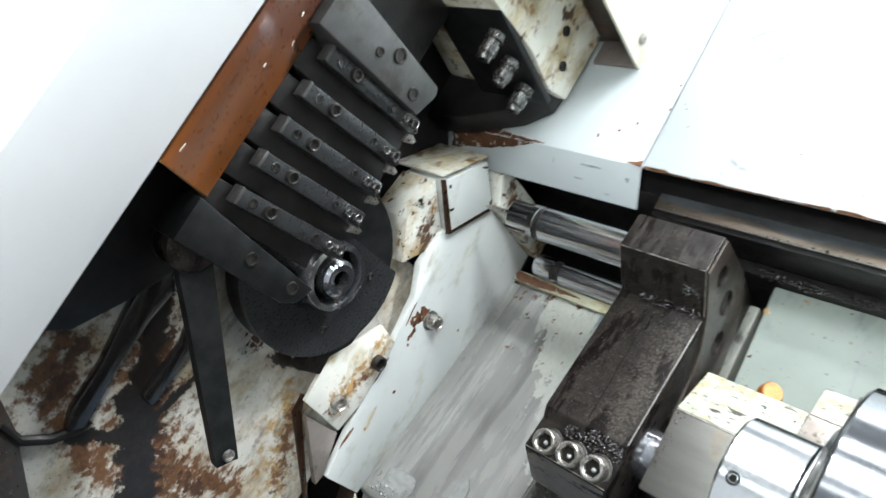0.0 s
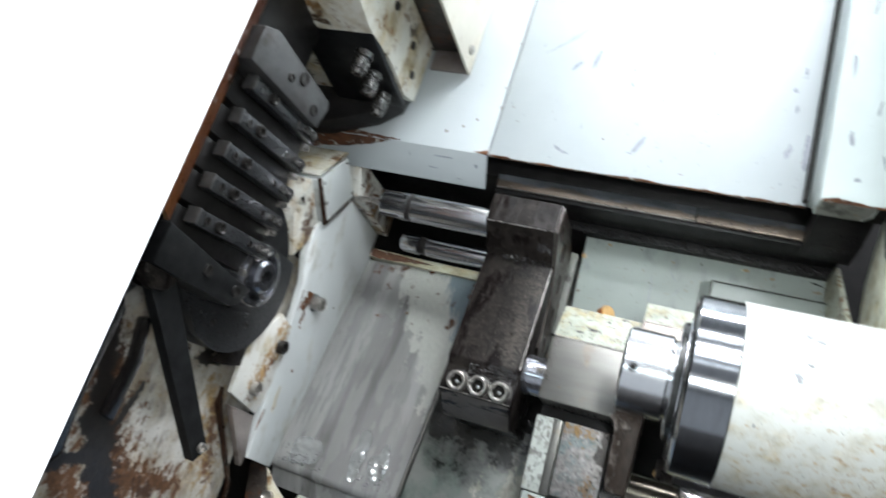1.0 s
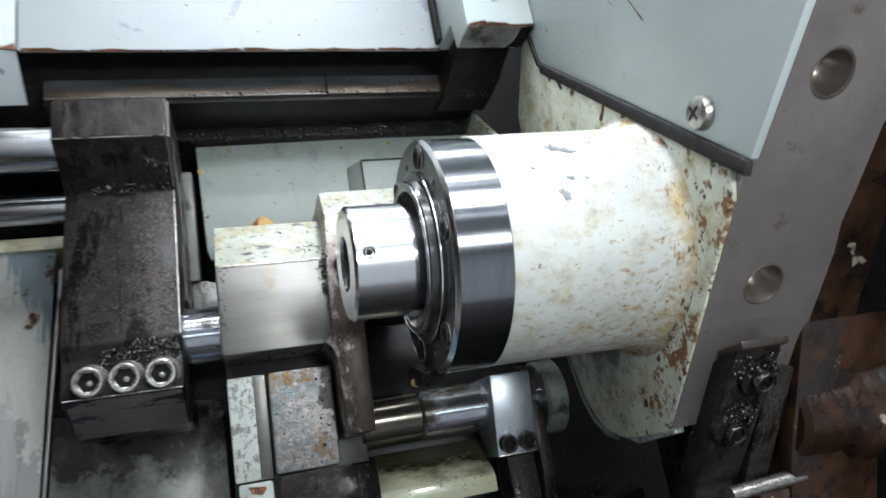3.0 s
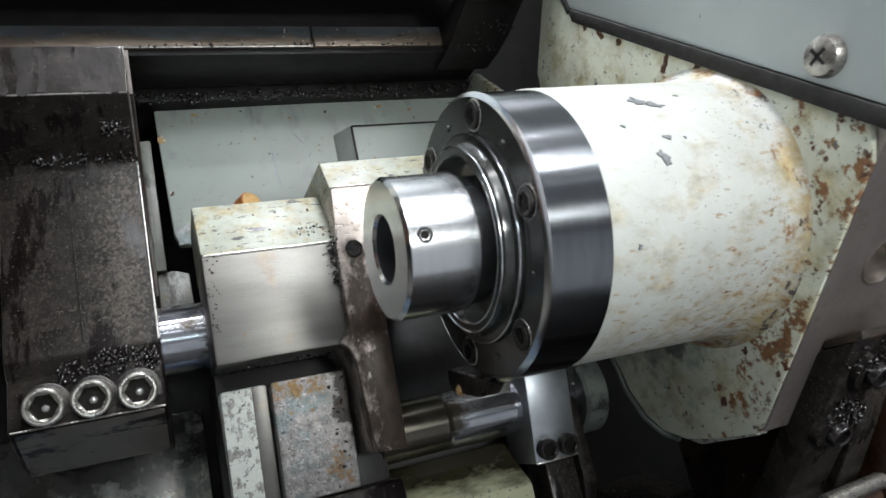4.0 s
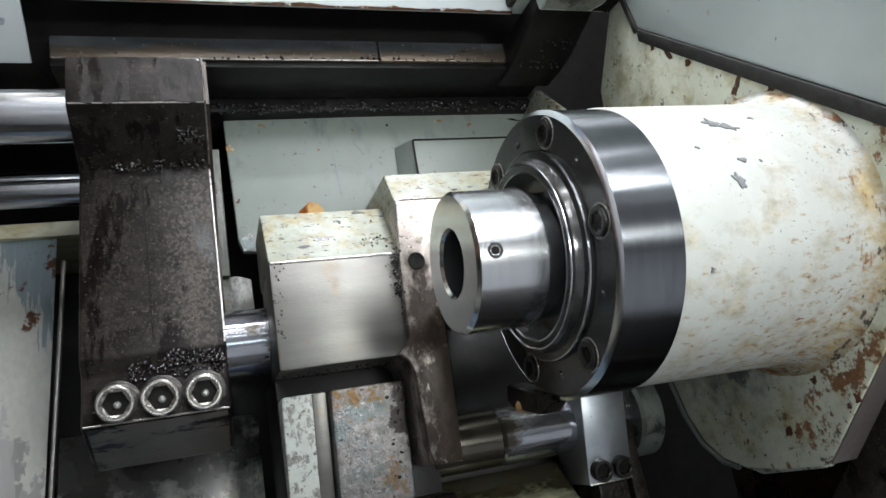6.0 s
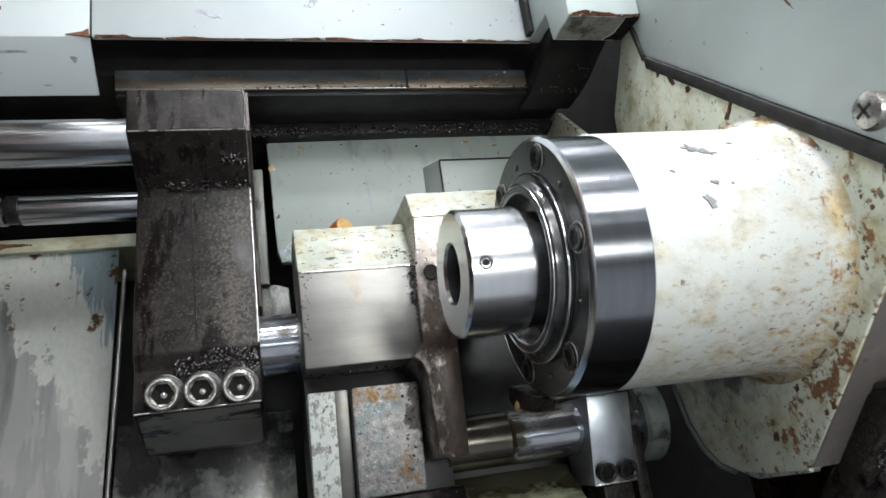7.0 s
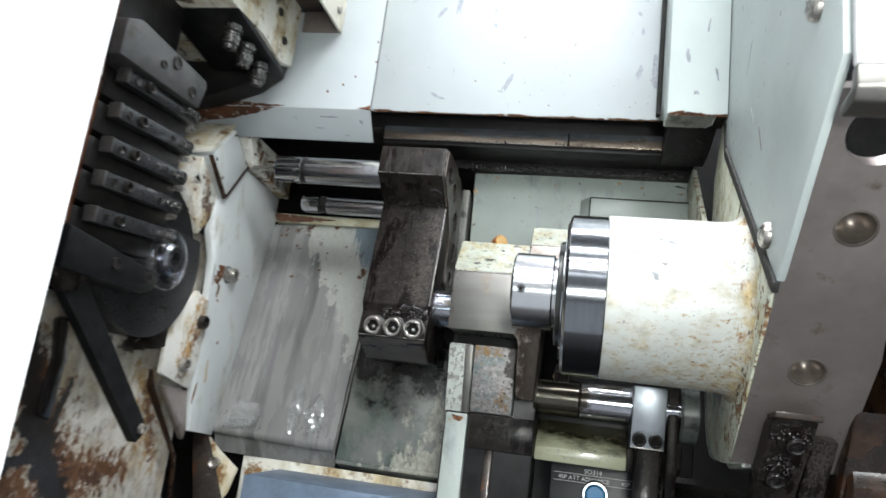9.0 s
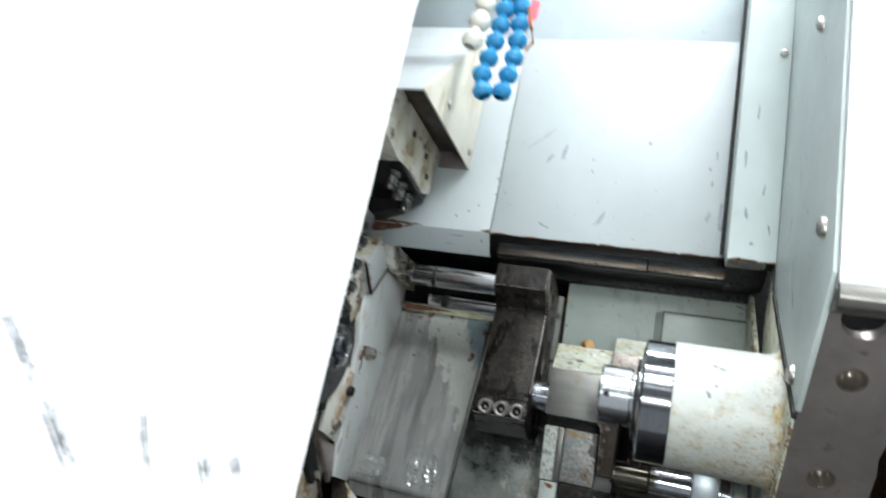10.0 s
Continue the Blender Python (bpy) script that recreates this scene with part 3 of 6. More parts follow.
def holed(outline, holes, axis, a, b, n=28):
    """A flat plate with round through-holes: outline and (u, v, r) in the plane across the axis."""
    p = bmesh.new()

    def co(u, v, w):
        return {"x": (w, u, v), "y": (u, w, v), "z": (u, v, w)}[axis]
    loops = [list(outline)] + [[(u + r * math.cos(2 * math.pi * i / n), v + r * math.sin(2 * math.pi * i / n)) for i in range(n)] for u, v, r in holes]
    for w in (a, b):
        es = []
        for lp in loops:
            vs = [p.verts.new(co(u, v, w)) for u, v in lp]
            es += [p.edges.new((vs[i], vs[(i + 1) % len(vs)])) for i in range(len(vs))]
        bmesh.ops.triangle_fill(p, edges=es, use_beauty=True, use_dissolve=True)
    for lp in loops:
        for i in range(len(lp)):
            q = [co(*lp[i], a), co(*lp[(i + 1) % len(lp)], a), co(*lp[(i + 1) % len(lp)], b), co(*lp[i], b)]
            p.faces.new([p.verts.new(c) for c in q])
    bmesh.ops.remove_doubles(p, verts=p.verts, dist=1e-6)
    return p


def structure(name, bm, mat, label, category="wall"):
    return solid(name, bm, mat, label, category, "structure")


# back panels: two enamelled sheets that meet at a seam, the first with a bent lip
wall_back = structure("wall_back", box(-0.1775, 0.0345, 0.426, 0.4285, 0.1645, 0.384, 0.0006), m_panel, "white enamelled back panel with grey scuffs and a rusty lower edge")
wall_back_2 = structure("wall_back_2", prism([(0.426, 0.384), (0.426, 0.1645), (0.4448, 0.1455), (0.4466, 0.1467), (0.4285, 0.1652), (0.4285, 0.384)], "x", -0.335, -0.1785, 0.0004), m_panel,
                        "white enamelled panel with a bent lip above the drill recess")
upper = structure("wall_back_3", box(-0.40, 0.0345, 0.432, 0.436, 0.380, 0.75, 0.0006), m_upper, "grey-green enamelled upper back sheet")


def ragged(name, x0, x1, y0, y1, z, hang, seed, parent, steps=260):
    """A flaking rust edge: a thin strip along x with an uneven lower outline."""
    rnd = random.Random(seed)
    b = bmesh.new()
    top, low = [], []
    for i in range(steps + 1):
        x = x0 + (x1 - x0) * i / steps
        d = hang * max(0.02, 0.25 + 1.1 * noise.noise(Vector((x * 55, seed * 5.1, 0))) + 0.5 * noise.noise(Vector((x * 210, seed * 2.3, 4))) + 0.25 * noise.noise(Vector((x * 800, seed, 9))))
        top.append(b.verts.new((x, y0, z + d)))
        low.append(b.verts.new((x, y1, z - 0.0006)))
    for i in range(steps):
        b.faces.new((top[i], top[i + 1], low[i + 1], low[i]))
    bmesh.ops.solidify(b, geom=b.faces[:], thickness=0.0005)
    return part(name, b, m_rustedge, parent, "flaking rust along the sheet's lower edge", "stuff")


ragged("rust_edge", -0.176, 0.034, 0.4254, 0.4258, 0.1642, 0.0014, 3, wall_back)
part("rust_patch", prism([(-0.178, 0.164), (-0.188, 0.1655), (-0.181, 0.167), (-0.1788, 0.1685)], "y", 0.4252, 0.4259, 0), m_rustedge, wall_back_2, "rust patch at the corner")


def blot(at, normal, w, h, tilt, seed, mat, parent, name="scuff_mark", n=26, amp=0.62):
    """A thin worn patch with an uneven outline, lying on a surface."""
    rnd = random.Random(seed)
    b = bmesh.new()
    vs = []
    for i in range(n):
        a = 2 * math.pi * i / n
        k = 0.86 + amp * noise.noise(Vector((math.cos(a) * 1.6, math.sin(a) * 1.6, seed * 3.7))) + rnd.uniform(-0.09, 0.09)
        vs.append(b.verts.new((0.00012, w / 2 * math.copysign(abs(math.cos(a)) ** 0.7, math.cos(a)) * k, h / 2 * math.copysign(abs(math.sin(a)) ** 0.7, math.sin(a)) * k)))
    f = b.faces.new(vs)
    ext = bmesh.ops.extrude_face_region(b, geom=[f])
    bmesh.ops.translate(b, verts=[v for v in ext["geom"] if isinstance(v, bmesh.types.BMVert)], vec=(-0.0003, 0, 0))
    bmesh.ops.transform(b, matrix=along(at, normal) @ Matrix.Rotation(radians(tilt), 4, "X"), verts=b.verts)
    return part(name, b, mat, parent)


def patch(points, normal, mat, parent, name, seed, rag=0.0012, step=0.0016, label=""):
    """A thin patch with a torn outline, laid through the given corners."""
    b = bmesh.new()
    nv = Vector(normal).normalized()
    ring = []
    for p, q in zip(points, points[1:] + points[:1]):
        p, q = Vector(p), Vector(q)
        side = (q - p).cross(nv).normalized()
        n = max(2, int((q - p).length / step))
        for i in range(n):
            c = p.lerp(q, i / n)
            k = noise.noise(c * 160 + Vector((seed, 0, seed * 2.7))) + 0.6 * noise.noise(c * 520 + Vector((0, seed, 3.1)))
            ring.append(c + side * rag * k)
    lo = [b.verts.new(c - nv * 0.0003) for c in ring]
    hi = [b.verts.new(c + nv * 0.00015) for c in ring]
    es = [b.edges.new((hi[i], hi[(i + 1) % len(hi)])) for i in range(len(hi))]
    bmesh.ops.triangle_fill(b, edges=es, use_beauty=True, normal=nv)
    for i in range(len(ring)):
        j = (i + 1) % len(ring)
        b.faces.new((lo[i], lo[j], hi[j], hi[i]))
    return part(name, b, mat, parent, label, angle=80)


patch([(-0.334, 0.426, 0.1720), (-0.300, 0.426, 0.1690), (-0.270, 0.426, 0.1672), (-0.2480, 0.426, 0.1656), (-0.262, 0.426, 0.1647), (-0.300, 0.426, 0.1647), (-0.334, 0.426, 0.1647)], (0, -1, 0), m_rustpatch, wall_back_2, "rust_patch", 2, 0.0012, label="brown rust at the panel's foot")
patch([(-0.330, 0.4262, 0.1642), (-0.2560, 0.4262, 0.1642), (-0.2680, 0.4290, 0.1614), (-0.2830, 0.4320, 0.1584), (-0.330, 0.4370, 0.1534)], (0, -0.711, -0.703), m_rustpatch, wall_back_2, "rust_patch", 6, 0.0016, label="brown rust on the bent lip")
for k, (x, z, w, h) in enumerate(((-0.2120, 0.1598, 16, 1.6), (-0.2200, 0.1530, 8, 1.0), (-0.1990, 0.1490, 5, 0.9), (-0.1860, 0.1575, 3, 3))):
    blot((x, 0.426 + (0.1645 - z) * 0.99, z), (0, -0.711, -0.703), w / 1000, h / 1000, 0, 980 + k, m_scuff, wall_back_2, "scratch", 20)
SCUFFS = [(-0.1182, 0.2549, 5, 15, -8), (-0.0756, 0.1902, 4.5, 20, -22), (-0.0391, 0.2709, 4, 6, 0), (-0.1277, 0.1781, 13, 3, -25), (0.0188, 0.2013, 4, 9, -12), (0.0292, 0.2010, 5, 24, 0),
          (0.0193, 0.2335, 2.5, 6, 0), (0.0170, 0.2480, 3, 5, 20), (-0.0891, 0.2380, 2, 6, 15), (-0.1320, 0.2480, 3, 11, -35), (-0.090, 0.2500, 2.5, 4, 0), (0.0215, 0.262, 2, 9, 5), (-0.1500, 0.262, 1, 22, -50), (-0.1430, 0.268, 0.8, 26, -55), (-0.137, 0.275, 0.9, 20, -48)]
for k, (x, z, w, h, tilt) in enumerate(SCUFFS):
    blot((x, 0.426, z), (0, -1, 0), w / 1000, h / 1000, tilt, k, m_scuff, wall_back)
for k in range(46):
    rr = random.Random(900 + k)
    blot((rr.uniform(-0.172, 0.03), 0.426, rr.choice((rr.uniform(0.168, 0.21), rr.uniform(0.168, 0.36)))), (0, -1, 0), rr.uniform(0.5, 1.6) / 1000, rr.uniform(0.5, 1.8) / 1000, rr.uniform(0, 90), 50 + k, rr.choice((m_rustedge, m_scuff)), wall_back, "paint_chip", 8)
for k, (x, z) in enumerate(((-0.179, 0.205), (-0.180, 0.222), (-0.1795, 0.262), (-0.194, 0.192), (-0.203, 0.185), (-0.215, 0.179))):
    blot((x, 0.426, z), (0, -1, 0), 0.0018, 0.0022, 0, 70 + k, m_rustedge, wall_back_2, "paint_chip", 9)

strip = structure("trim", prism([(0.382, 0.75), (0.382, 0.1495), (0.4025, 0.1495), (0.4050, 0.1660), (0.430, 0.1660), (0.430, 0.75)], "x", 0.0345, 0.0715, 0.001), m_wall, "white enamelled upright box trim beside the end wall", "trim")
# dark strip draws the shadow line between trim and back panel
part("edge_seal", box(0.0315, 0.0345, 0.4195, 0.4255, 0.1665, 0.60, 0.0005), m_gasket, strip, "dark grey strip for the shadow line beside the trim")
# two thin patches make the trim's underside grey and black
patch([(0.0355, 0.3830, 0.1493), (0.0640, 0.3830, 0.1493), (0.0640, 0.3950, 0.1493), (0.0600, 0.4010, 0.1493), (0.0355, 0.4010, 0.1493)], (0, 0, -1), m_postpaint, strip, "grime_film", 91, 0.0006, 0.0012, "grey patch on the underside")
patch([(0.0645, 0.3828, 0.1493), (0.0710, 0.3828, 0.1493), (0.0710, 0.4012, 0.1493), (0.0612, 0.4012, 0.1493), (0.0645, 0.3955, 0.1493)], (0, 0, -1), m_socket, strip, "grime_film", 92, 0.0005, 0.0012, "black underside")
ragged("rust_edge", 0.035, 0.071, 0.3814, 0.3818, 0.1495, 0.0026, 8, strip, 30)

part("screw", pan_screw((0.0655, 0.382, 0.3430), (0, -1, 0), 0.0036, 0.0026), m_screw, strip, "small steel screw")
wall_right = structure("wall_right", prism([(0.400, 0.75), (0.400, 0.1520), (0.3905, 0.1520), (0.3865, 0.1310), (0.2680, 0.0215), (0.190, 0.086), (0.189, 0.75)], "x", 0.0718, 0.0752, 0.0005), m_wall,
                       "pale green enamelled end wall with a cut-away lower edge")
part("edge_seal", prism([(0.3864, 0.1306), (0.3864, 0.1240), (0.2715, 0.0170), (0.2680, 0.0211)], "x", 0.0704, 0.0735, 0.0005), m_gasket, wall_right, "dark rubber seal along the slanting edge")
part("edge_seal", prism([(0.3862, 0.1312), (0.3884, 0.1290), (0.3926, 0.1492), (0.3900, 0.1494)], "x", 0.0706, 0.0735, 0.0004), m_gasket, wall_right, "dark rubber seal along the short edge")
for y, z in ((0.2822, 0.0456), (0.2149, 0.1195), (0.2548, 0.2824)):
    r = 0.0062 if z < 0.2 else 0.0048
    s = part("screw", pan_screw((0.0718, y, z), (-1, 0, 0), r, 0.0042), m_screw, wall_right, "domed steel cross-head screw")
    part("cross_recess", pan_cross((0.0718, y, z), (-1, 0, 0), r, 0.0042), m_darkscrew, s, "dark cross recess")

for k, (x, z, w, h, tilt) in enumerate(((0.046, 0.190, 3, 12, 5), (0.058, 0.212, 2, 9, -8), (0.042, 0.240, 2.5, 16, 3), (0.052, 0.165, 5, 3, 0), (0.064, 0.178, 1.5, 10, 12), (0.049, 0.285, 2, 14, -4))):
    blot((x, 0.382, z), (0, -1, 0), w / 1000, h / 1000, tilt, 940 + k, m_scuff, strip)
for k, (y, z, w, h, tilt) in enumerate(((0.318, 0.118, 0.35, 16, 25), (0.330, 0.160, 0.3, 20, -35), (0.350, 0.205, 2, 2, 0), (0.268, 0.150, 1.5, 3, 10), (0.300, 0.190, 0.3, 14, 15), (0.372, 0.140, 1.5, 3, 0), (0.296, 0.128, 1, 1.2, 0), (0.336, 0.132, 1, 1.5, 0))):
    blot((0.0718, y, z), (-1, 0, 0), w / 1000, h / 1000, tilt, 960 + k, m_scuff, wall_right, "scratch", 22)

for k in range(34):
    rr = random.Random(1200 + k)
    y, z = rr.uniform(0.235, 0.395), rr.uniform(0.07, 0.34)
    if z > 0.155 or y < 0.285 + (z - 0.03) * 0.9:
        blot((0.0718, y, z), (-1, 0, 0), rr.uniform(0.5, 1.3) / 1000, rr.uniform(0.6, 2.2) / 1000, rr.uniform(-30, 30), 1200 + k, rr.choice((m_scuff, m_rustedge, m_chip)), wall_right, "paint_chip", 9)
blot((0.0718, 0.3020, 0.1010), (-1, 0, 0), 0.0007, 0.0160, 22, 1250, m_rustpatch, wall_right, "scratch", 24)

# open sliding cover on one side, fixed white cover on the other
door = structure("door_1", prism([(-1.1, 0.150), (-0.1785, 0.150), (-0.2440, 0.2170), (-0.2468, 0.2145), (-0.1850, 0.154), (-1.1, 0.154)], "z", -0.55, 0.85, 0.0010), m_door, "open white enamelled sliding cover with faint grey marks", "door")
part("return_flange", prism([(-0.2450, 0.2185), (-0.2472, 0.2175), (-0.2722, 0.2568), (-0.2700, 0.2580)], "z", 0.0205, 0.60, 0.0004), m_brown, door, "brown oil-stained inner flange with pale chips")
part("worn_edge", tube_along([(-0.2721, 0.2575, 0.0205), (-0.2721, 0.2575, 0.60)], 0.0007, 6), m_cork, door, "pale worn edge")
part("worn_edge", tube_along([(-0.2455, 0.2180, 0.0207), (-0.2718, 0.2574, 0.0207)], 0.0006, 6), m_cork, door, "pale worn edge")
for k in range(14):
    rr = random.Random(300 + k)
    f = rr.uniform(0.1, 0.9)
    blot((-0.2450 - 0.0250 * f + 0.0002, 0.2185 + 0.0395 * f, rr.uniform(0.03, 0.30)), (0.845, 0.535, 0), rr.uniform(0.8, 1.6) / 1000, rr.uniform(2, 4.5) / 1000, rr.uniform(-15, 25), 310 + k, m_ivory, door, "paint_chip", 10)
for k, (x0, z0, x1, z1, w) in enumerate(((-0.4147, -0.011, -0.362, -0.0571, 2.6), (-0.362, -0.0571, -0.3101, -0.1058, 3.2), (-0.2893, -0.0476, -0.2668, -0.0935, 2.2), (-0.2414, -0.0671, -0.2285, -0.0884, 3.0), (-0.2242, -0.0638, -0.2086, -0.0842, 2.2), (-0.2668, -0.0935, -0.250, -0.140, 2.6), (-0.3101, -0.1058, -0.28, -0.150, 3.0))):
    dx, dz = (x1 - x0), (z1 - z0)
    ln = math.hypot(dx, dz)
    px, pz = -dz / ln, dx / ln
    for j, off in enumerate((-1.0, 0.15, 1.1)):
        a, b2, hw, o = 0.06 * j, 1.0 - 0.10 * ((j + k) % 3), w / 1000 * (0.30, 0.42, 0.22)[j], off * w / 1000
        patch([(x0 + dx * a + px * o, 0.150, z0 + dz * a + pz * o), (x0 + dx * 0.5 + px * (o + hw), 0.150, z0 + dz * 0.5 + pz * (o + hw)), (x0 + dx * b2 + px * o, 0.150, z0 + dz * b2 + pz * o), (x0 + dx * 0.5 + px * (o - hw), 0.150, z0 + dz * 0.5 + pz * (o - hw))], (0, -1, 0), m_rub, door, "rub_mark", 400 + 9 * k + j, 0.0007, 0.0016)
cover = structure("door_2", box(0.0738, 0.62, 0.1835, 0.1885, 0.079, 0.85, 0.0014), m_door, "white enamelled fixed front cover", "door")
part("bottom_lip", prism([(0.1835, 0.079), (0.1835, 0.071), (0.1875, 0.0665), (0.200, 0.0665), (0.200, 0.071), (0.190, 0.0725), (0.1885, 0.079)], "x", 0.0738, 0.62, 0.0012), m_machined, cover, "bare metal rounded bottom lip")

# slanting steel plate below the cover
PD = (0.6985, -0.7156)  # down the plate in (y, z)
PY, PZ = 0.2515 - 0.058 * PD[0], 0.0422 - 0.058 * PD[1]
plate = thing("mounting_plate", (0.0735, PY, PZ), "stained bare steel mounting plate with round holes beside the spindle", "plate")
pb = holed([(0.0015, 0), (0.075, 0), (0.058, 0.060), (0.0520, 0.075), (0.0500, 0.100), (0.0485, 0.112), (0.0500, 0.124), (0.0490, 0.1663), (0.0480, 0.197), (-0.0017, 0.197)], [(0.0230, 0.0178, 0.0125), (0.0237, 0.058, 0.0076), (0.0216, 0.134, 0.0076)], "z", 0, 0.008)
turn_m = Matrix.Translation((0.0735, PY, PZ)) @ Matrix.Rotation(math.atan2(PD[1], PD[0]), 4, "X")
bmesh.ops.transform(pb, matrix=turn_m @ Matrix.Translation((0, 0, 0)), verts=pb.verts)
part("plate", pb, m_plate, plate, angle=30)
for u, v, r in ((0.0237, 0.058, 0.0075), (0.0216, 0.134, 0.0075)):
    c = turned([(-0.0110, 0), (-0.0105, r * 0.3), (-0.0085, r * 0.62), (-0.0050, r * 0.88), (-0.0010, r * 0.99), (0.0003, r * 1.05), (0.0001, r * 1.14)], 0, 0, 32)
    bmesh.ops.transform(c, matrix=turn_m @ Matrix.Translation((u, v, 0)) @ Matrix.Rotation(radians(90), 4, "Y") @ Matrix.Diagonal((1, 1, 1, 1)), verts=c.verts)
    part("bolt_hole", c, m_rail, plate, "bright dished bolt hole")

# hollow behind everything, its shade put into near-black sheets
structure("wall_back_4", box(-0.42, 0.30, 0.600, 0.61, -0.40, 0.45, 0), m_void, "near-black machine bed behind the openings, coloured as shade")
structure("wall_left_2", box(-0.345, -0.335, 0.165, 0.60, -0.40, 0.45, 0), m_void, "near-black end casting behind the tool slide, coloured as shade")
structure("floor", box(-0.42, 0.30, 0.10, 0.60, -0.41, -0.40, 0), m_void, "near-black sump floor of the machine, coloured as shade")

# left wall sheets
wall_left = structure("wall_left", prism([(0.4616, 0.125), (0.533, 0.1205), (0.535, 0.090), (0.4895, -0.0925), (0.4530, -0.0885), (0.4460, -0.0350), (0.4440, 0.0087), (0.4400, 0.0420), (0.4286, 0.0609), (0.4290, 0.0850)], "x", -0.297, -0.2915, 0.0005), m_whitesheet,
                      "pale enamelled splash sheet beside the drill recess")
part("corner_box", prism([(0.432, 0.146), (0.4616, 0.1255), (0.4345, 0.0905), (0.405, 0.113)], "x", -0.325, -0.2885, 0.0008), m_whitesheet, wall_left, "small enamelled box with rust at its joints")
part("corner_box", prism([(0.4025, 0.112), (0.4325, 0.0895), (0.428, 0.070), (0.415, 0.055), (0.398, 0.080)], "x", -0.325, -0.2935, 0.0008), m_rustwhite, wall_left, "rust-streaked enamel box")
part("top_sheet", prism([(0.4030, 0.1150), (0.4308, 0.1485), (0.4296, 0.1495), (0.4018, 0.1160)], "x", -0.345, -0.2892, 0.0003), m_stained, wall_left, "beige stained top sheet")
part("rust_joint", prism([(0.4025, 0.1130), (0.4058, 0.1150), (0.4360, 0.0915), (0.4330, 0.0880)], "x", -0.2900, -0.2882, 0.0004), m_rustdark, wall_left, "brown rust along the joint")
part("rust_joint", prism([(0.4335, 0.0905), (0.4352, 0.0890), (0.4625, 0.1250), (0.4608, 0.1268)], "x", -0.2905, -0.2881, 0.0003), m_rustdark, wall_left, "brown rust along the joint")
for k, (y, z, w, h, tilt) in enumerate(((0.4125, 0.1140, 3, 3, -40), (0.4250, 0.1030, 4, 2.5, 50), (0.4335, 0.1420, 6, 2, 35), (0.4570, 0.1270, 2.5, 4, 40))):
    blot((-0.2885, y, z), (1, 0, 0), w / 1000, h / 1000, tilt, 820 + k, m_rustdark, wall_left, "rust_patch", 20)
for k, (y, z, w, h, tilt) in enumerate(((0.4455, 0.030, 2, 16, 10), (0.4475, -0.012, 1.5, 22, 0), (0.4505, -0.060, 2, 18, -8), (0.470, -0.020, 3, 4, 0), (0.458, 0.012, 3, 3, 0), (0.500, 0.040, 2, 2, 0), (0.462, -0.045, 6, 18, 10))):
    blot((-0.2915, y, z), (1, 0, 0), w / 1000, h / 1000, tilt, 840 + k, m_rustedge if k < 6 else m_stained, wall_left, "rust_patch", 20)
part("recess_cheek", prism([(0.4466, 0.1455), (0.462, 0.1265), (0.535, 0.121), (0.535, 0.150), (0.45, 0.152)], "x", -0.296, -0.2830, 0.0006), m_rustwhite, wall_left, "scratched pale cheek of the recess")
nutp = part("nut_plate", prism([(0.3985, -0.0490), (0.4380, -0.0580), (0.4448, -0.0353), (0.4440, 0.0087), (0.4250, 0.0140), (0.3970, -0.0186)], "x", -0.2930, -0.2897, 0.0006), m_nutplate, wall_left, "rust-stained fixing plate")
for k, (y, z, w, h, tilt) in enumerate(((0.4570, 0.0350, 12, 12, 20), (0.4520, 0.0300, 9, 10, -20), (0.4560, 0.0200, 4, 12, 0))):
    blot((-0.2915, y, z), (1, 0, 0), w / 1000, h / 1000, tilt, 1040 + k, m_rustedge, wall_left, "rust_patch", 44)
for k, (y, z, w, h, tilt) in enumerate(((0.4340, 0.0010, 5, 7, 20), (0.4390, -0.0140, 4, 9, 0), (0.4270, -0.0300, 6, 12, 20), (0.4180, -0.0420, 4, 3, 0), (0.4300, -0.0480, 5, 3, 0))):
    blot((-0.2897, y, z), (1, 0, 0), w / 1000, h / 1000, tilt, 1060 + k, m_ochre, nutp, "rust_patch", 40)
part("washer", turned([(-0.2920, 0.0), (-0.2920, 0.0072), (-0.2905, 0.0070), (-0.2903, 0.0)], 0.4661, 0.0345, 28), m_pitted, wall_left, "rusty washer")
part("cap_screw", cap_screw((-0.2903, 0.4661, 0.0345), (1, 0, 0), 0.0055, 0.0070), m_screw, wall_left, "worn socket cap screw")
for y, z in ((0.4370, -0.0080), (0.4225, -0.0414)):
    part("cap_screw", cap_screw((-0.2897, y, z), (1, 0, 0), 0.0050, 0.0050), m_screw if z < -0.03 else m_darkscrew, nutp, "rusty socket cap screw")
wall_left_3 = structure("wall_left_3", box(-0.312, -0.303, 0.165, 0.452, -0.30, 0.06, 0.0005), m_rustwall, "white end wall eaten by brown rust and oil")
part("dark_block", prism([(0.170, 0.055), (0.268, 0.055), (0.290, -0.004), (0.2794, -0.0152), (0.2684, -0.0356), (0.2514, -0.060), (0.205, -0.082), (0.170, -0.090)], "x", -0.3035, -0.292, 0.002), m_void, wall_left_3, "black casting beside the slide")
part("dark_strut", prism([(0.270, -0.030), (0.2794, -0.0145), (0.2875, -0.0260), (0.2850, -0.0434), (0.2844, -0.0693), (0.2870, -0.1008), (0.2792, -0.1060), (0.2752, -0.0948), (0.2750, -0.0701), (0.2715, -0.0461)], "x", -0.3035, -0.2965, 0.0020), m_grease, wall_left_3, "black greasy strut")
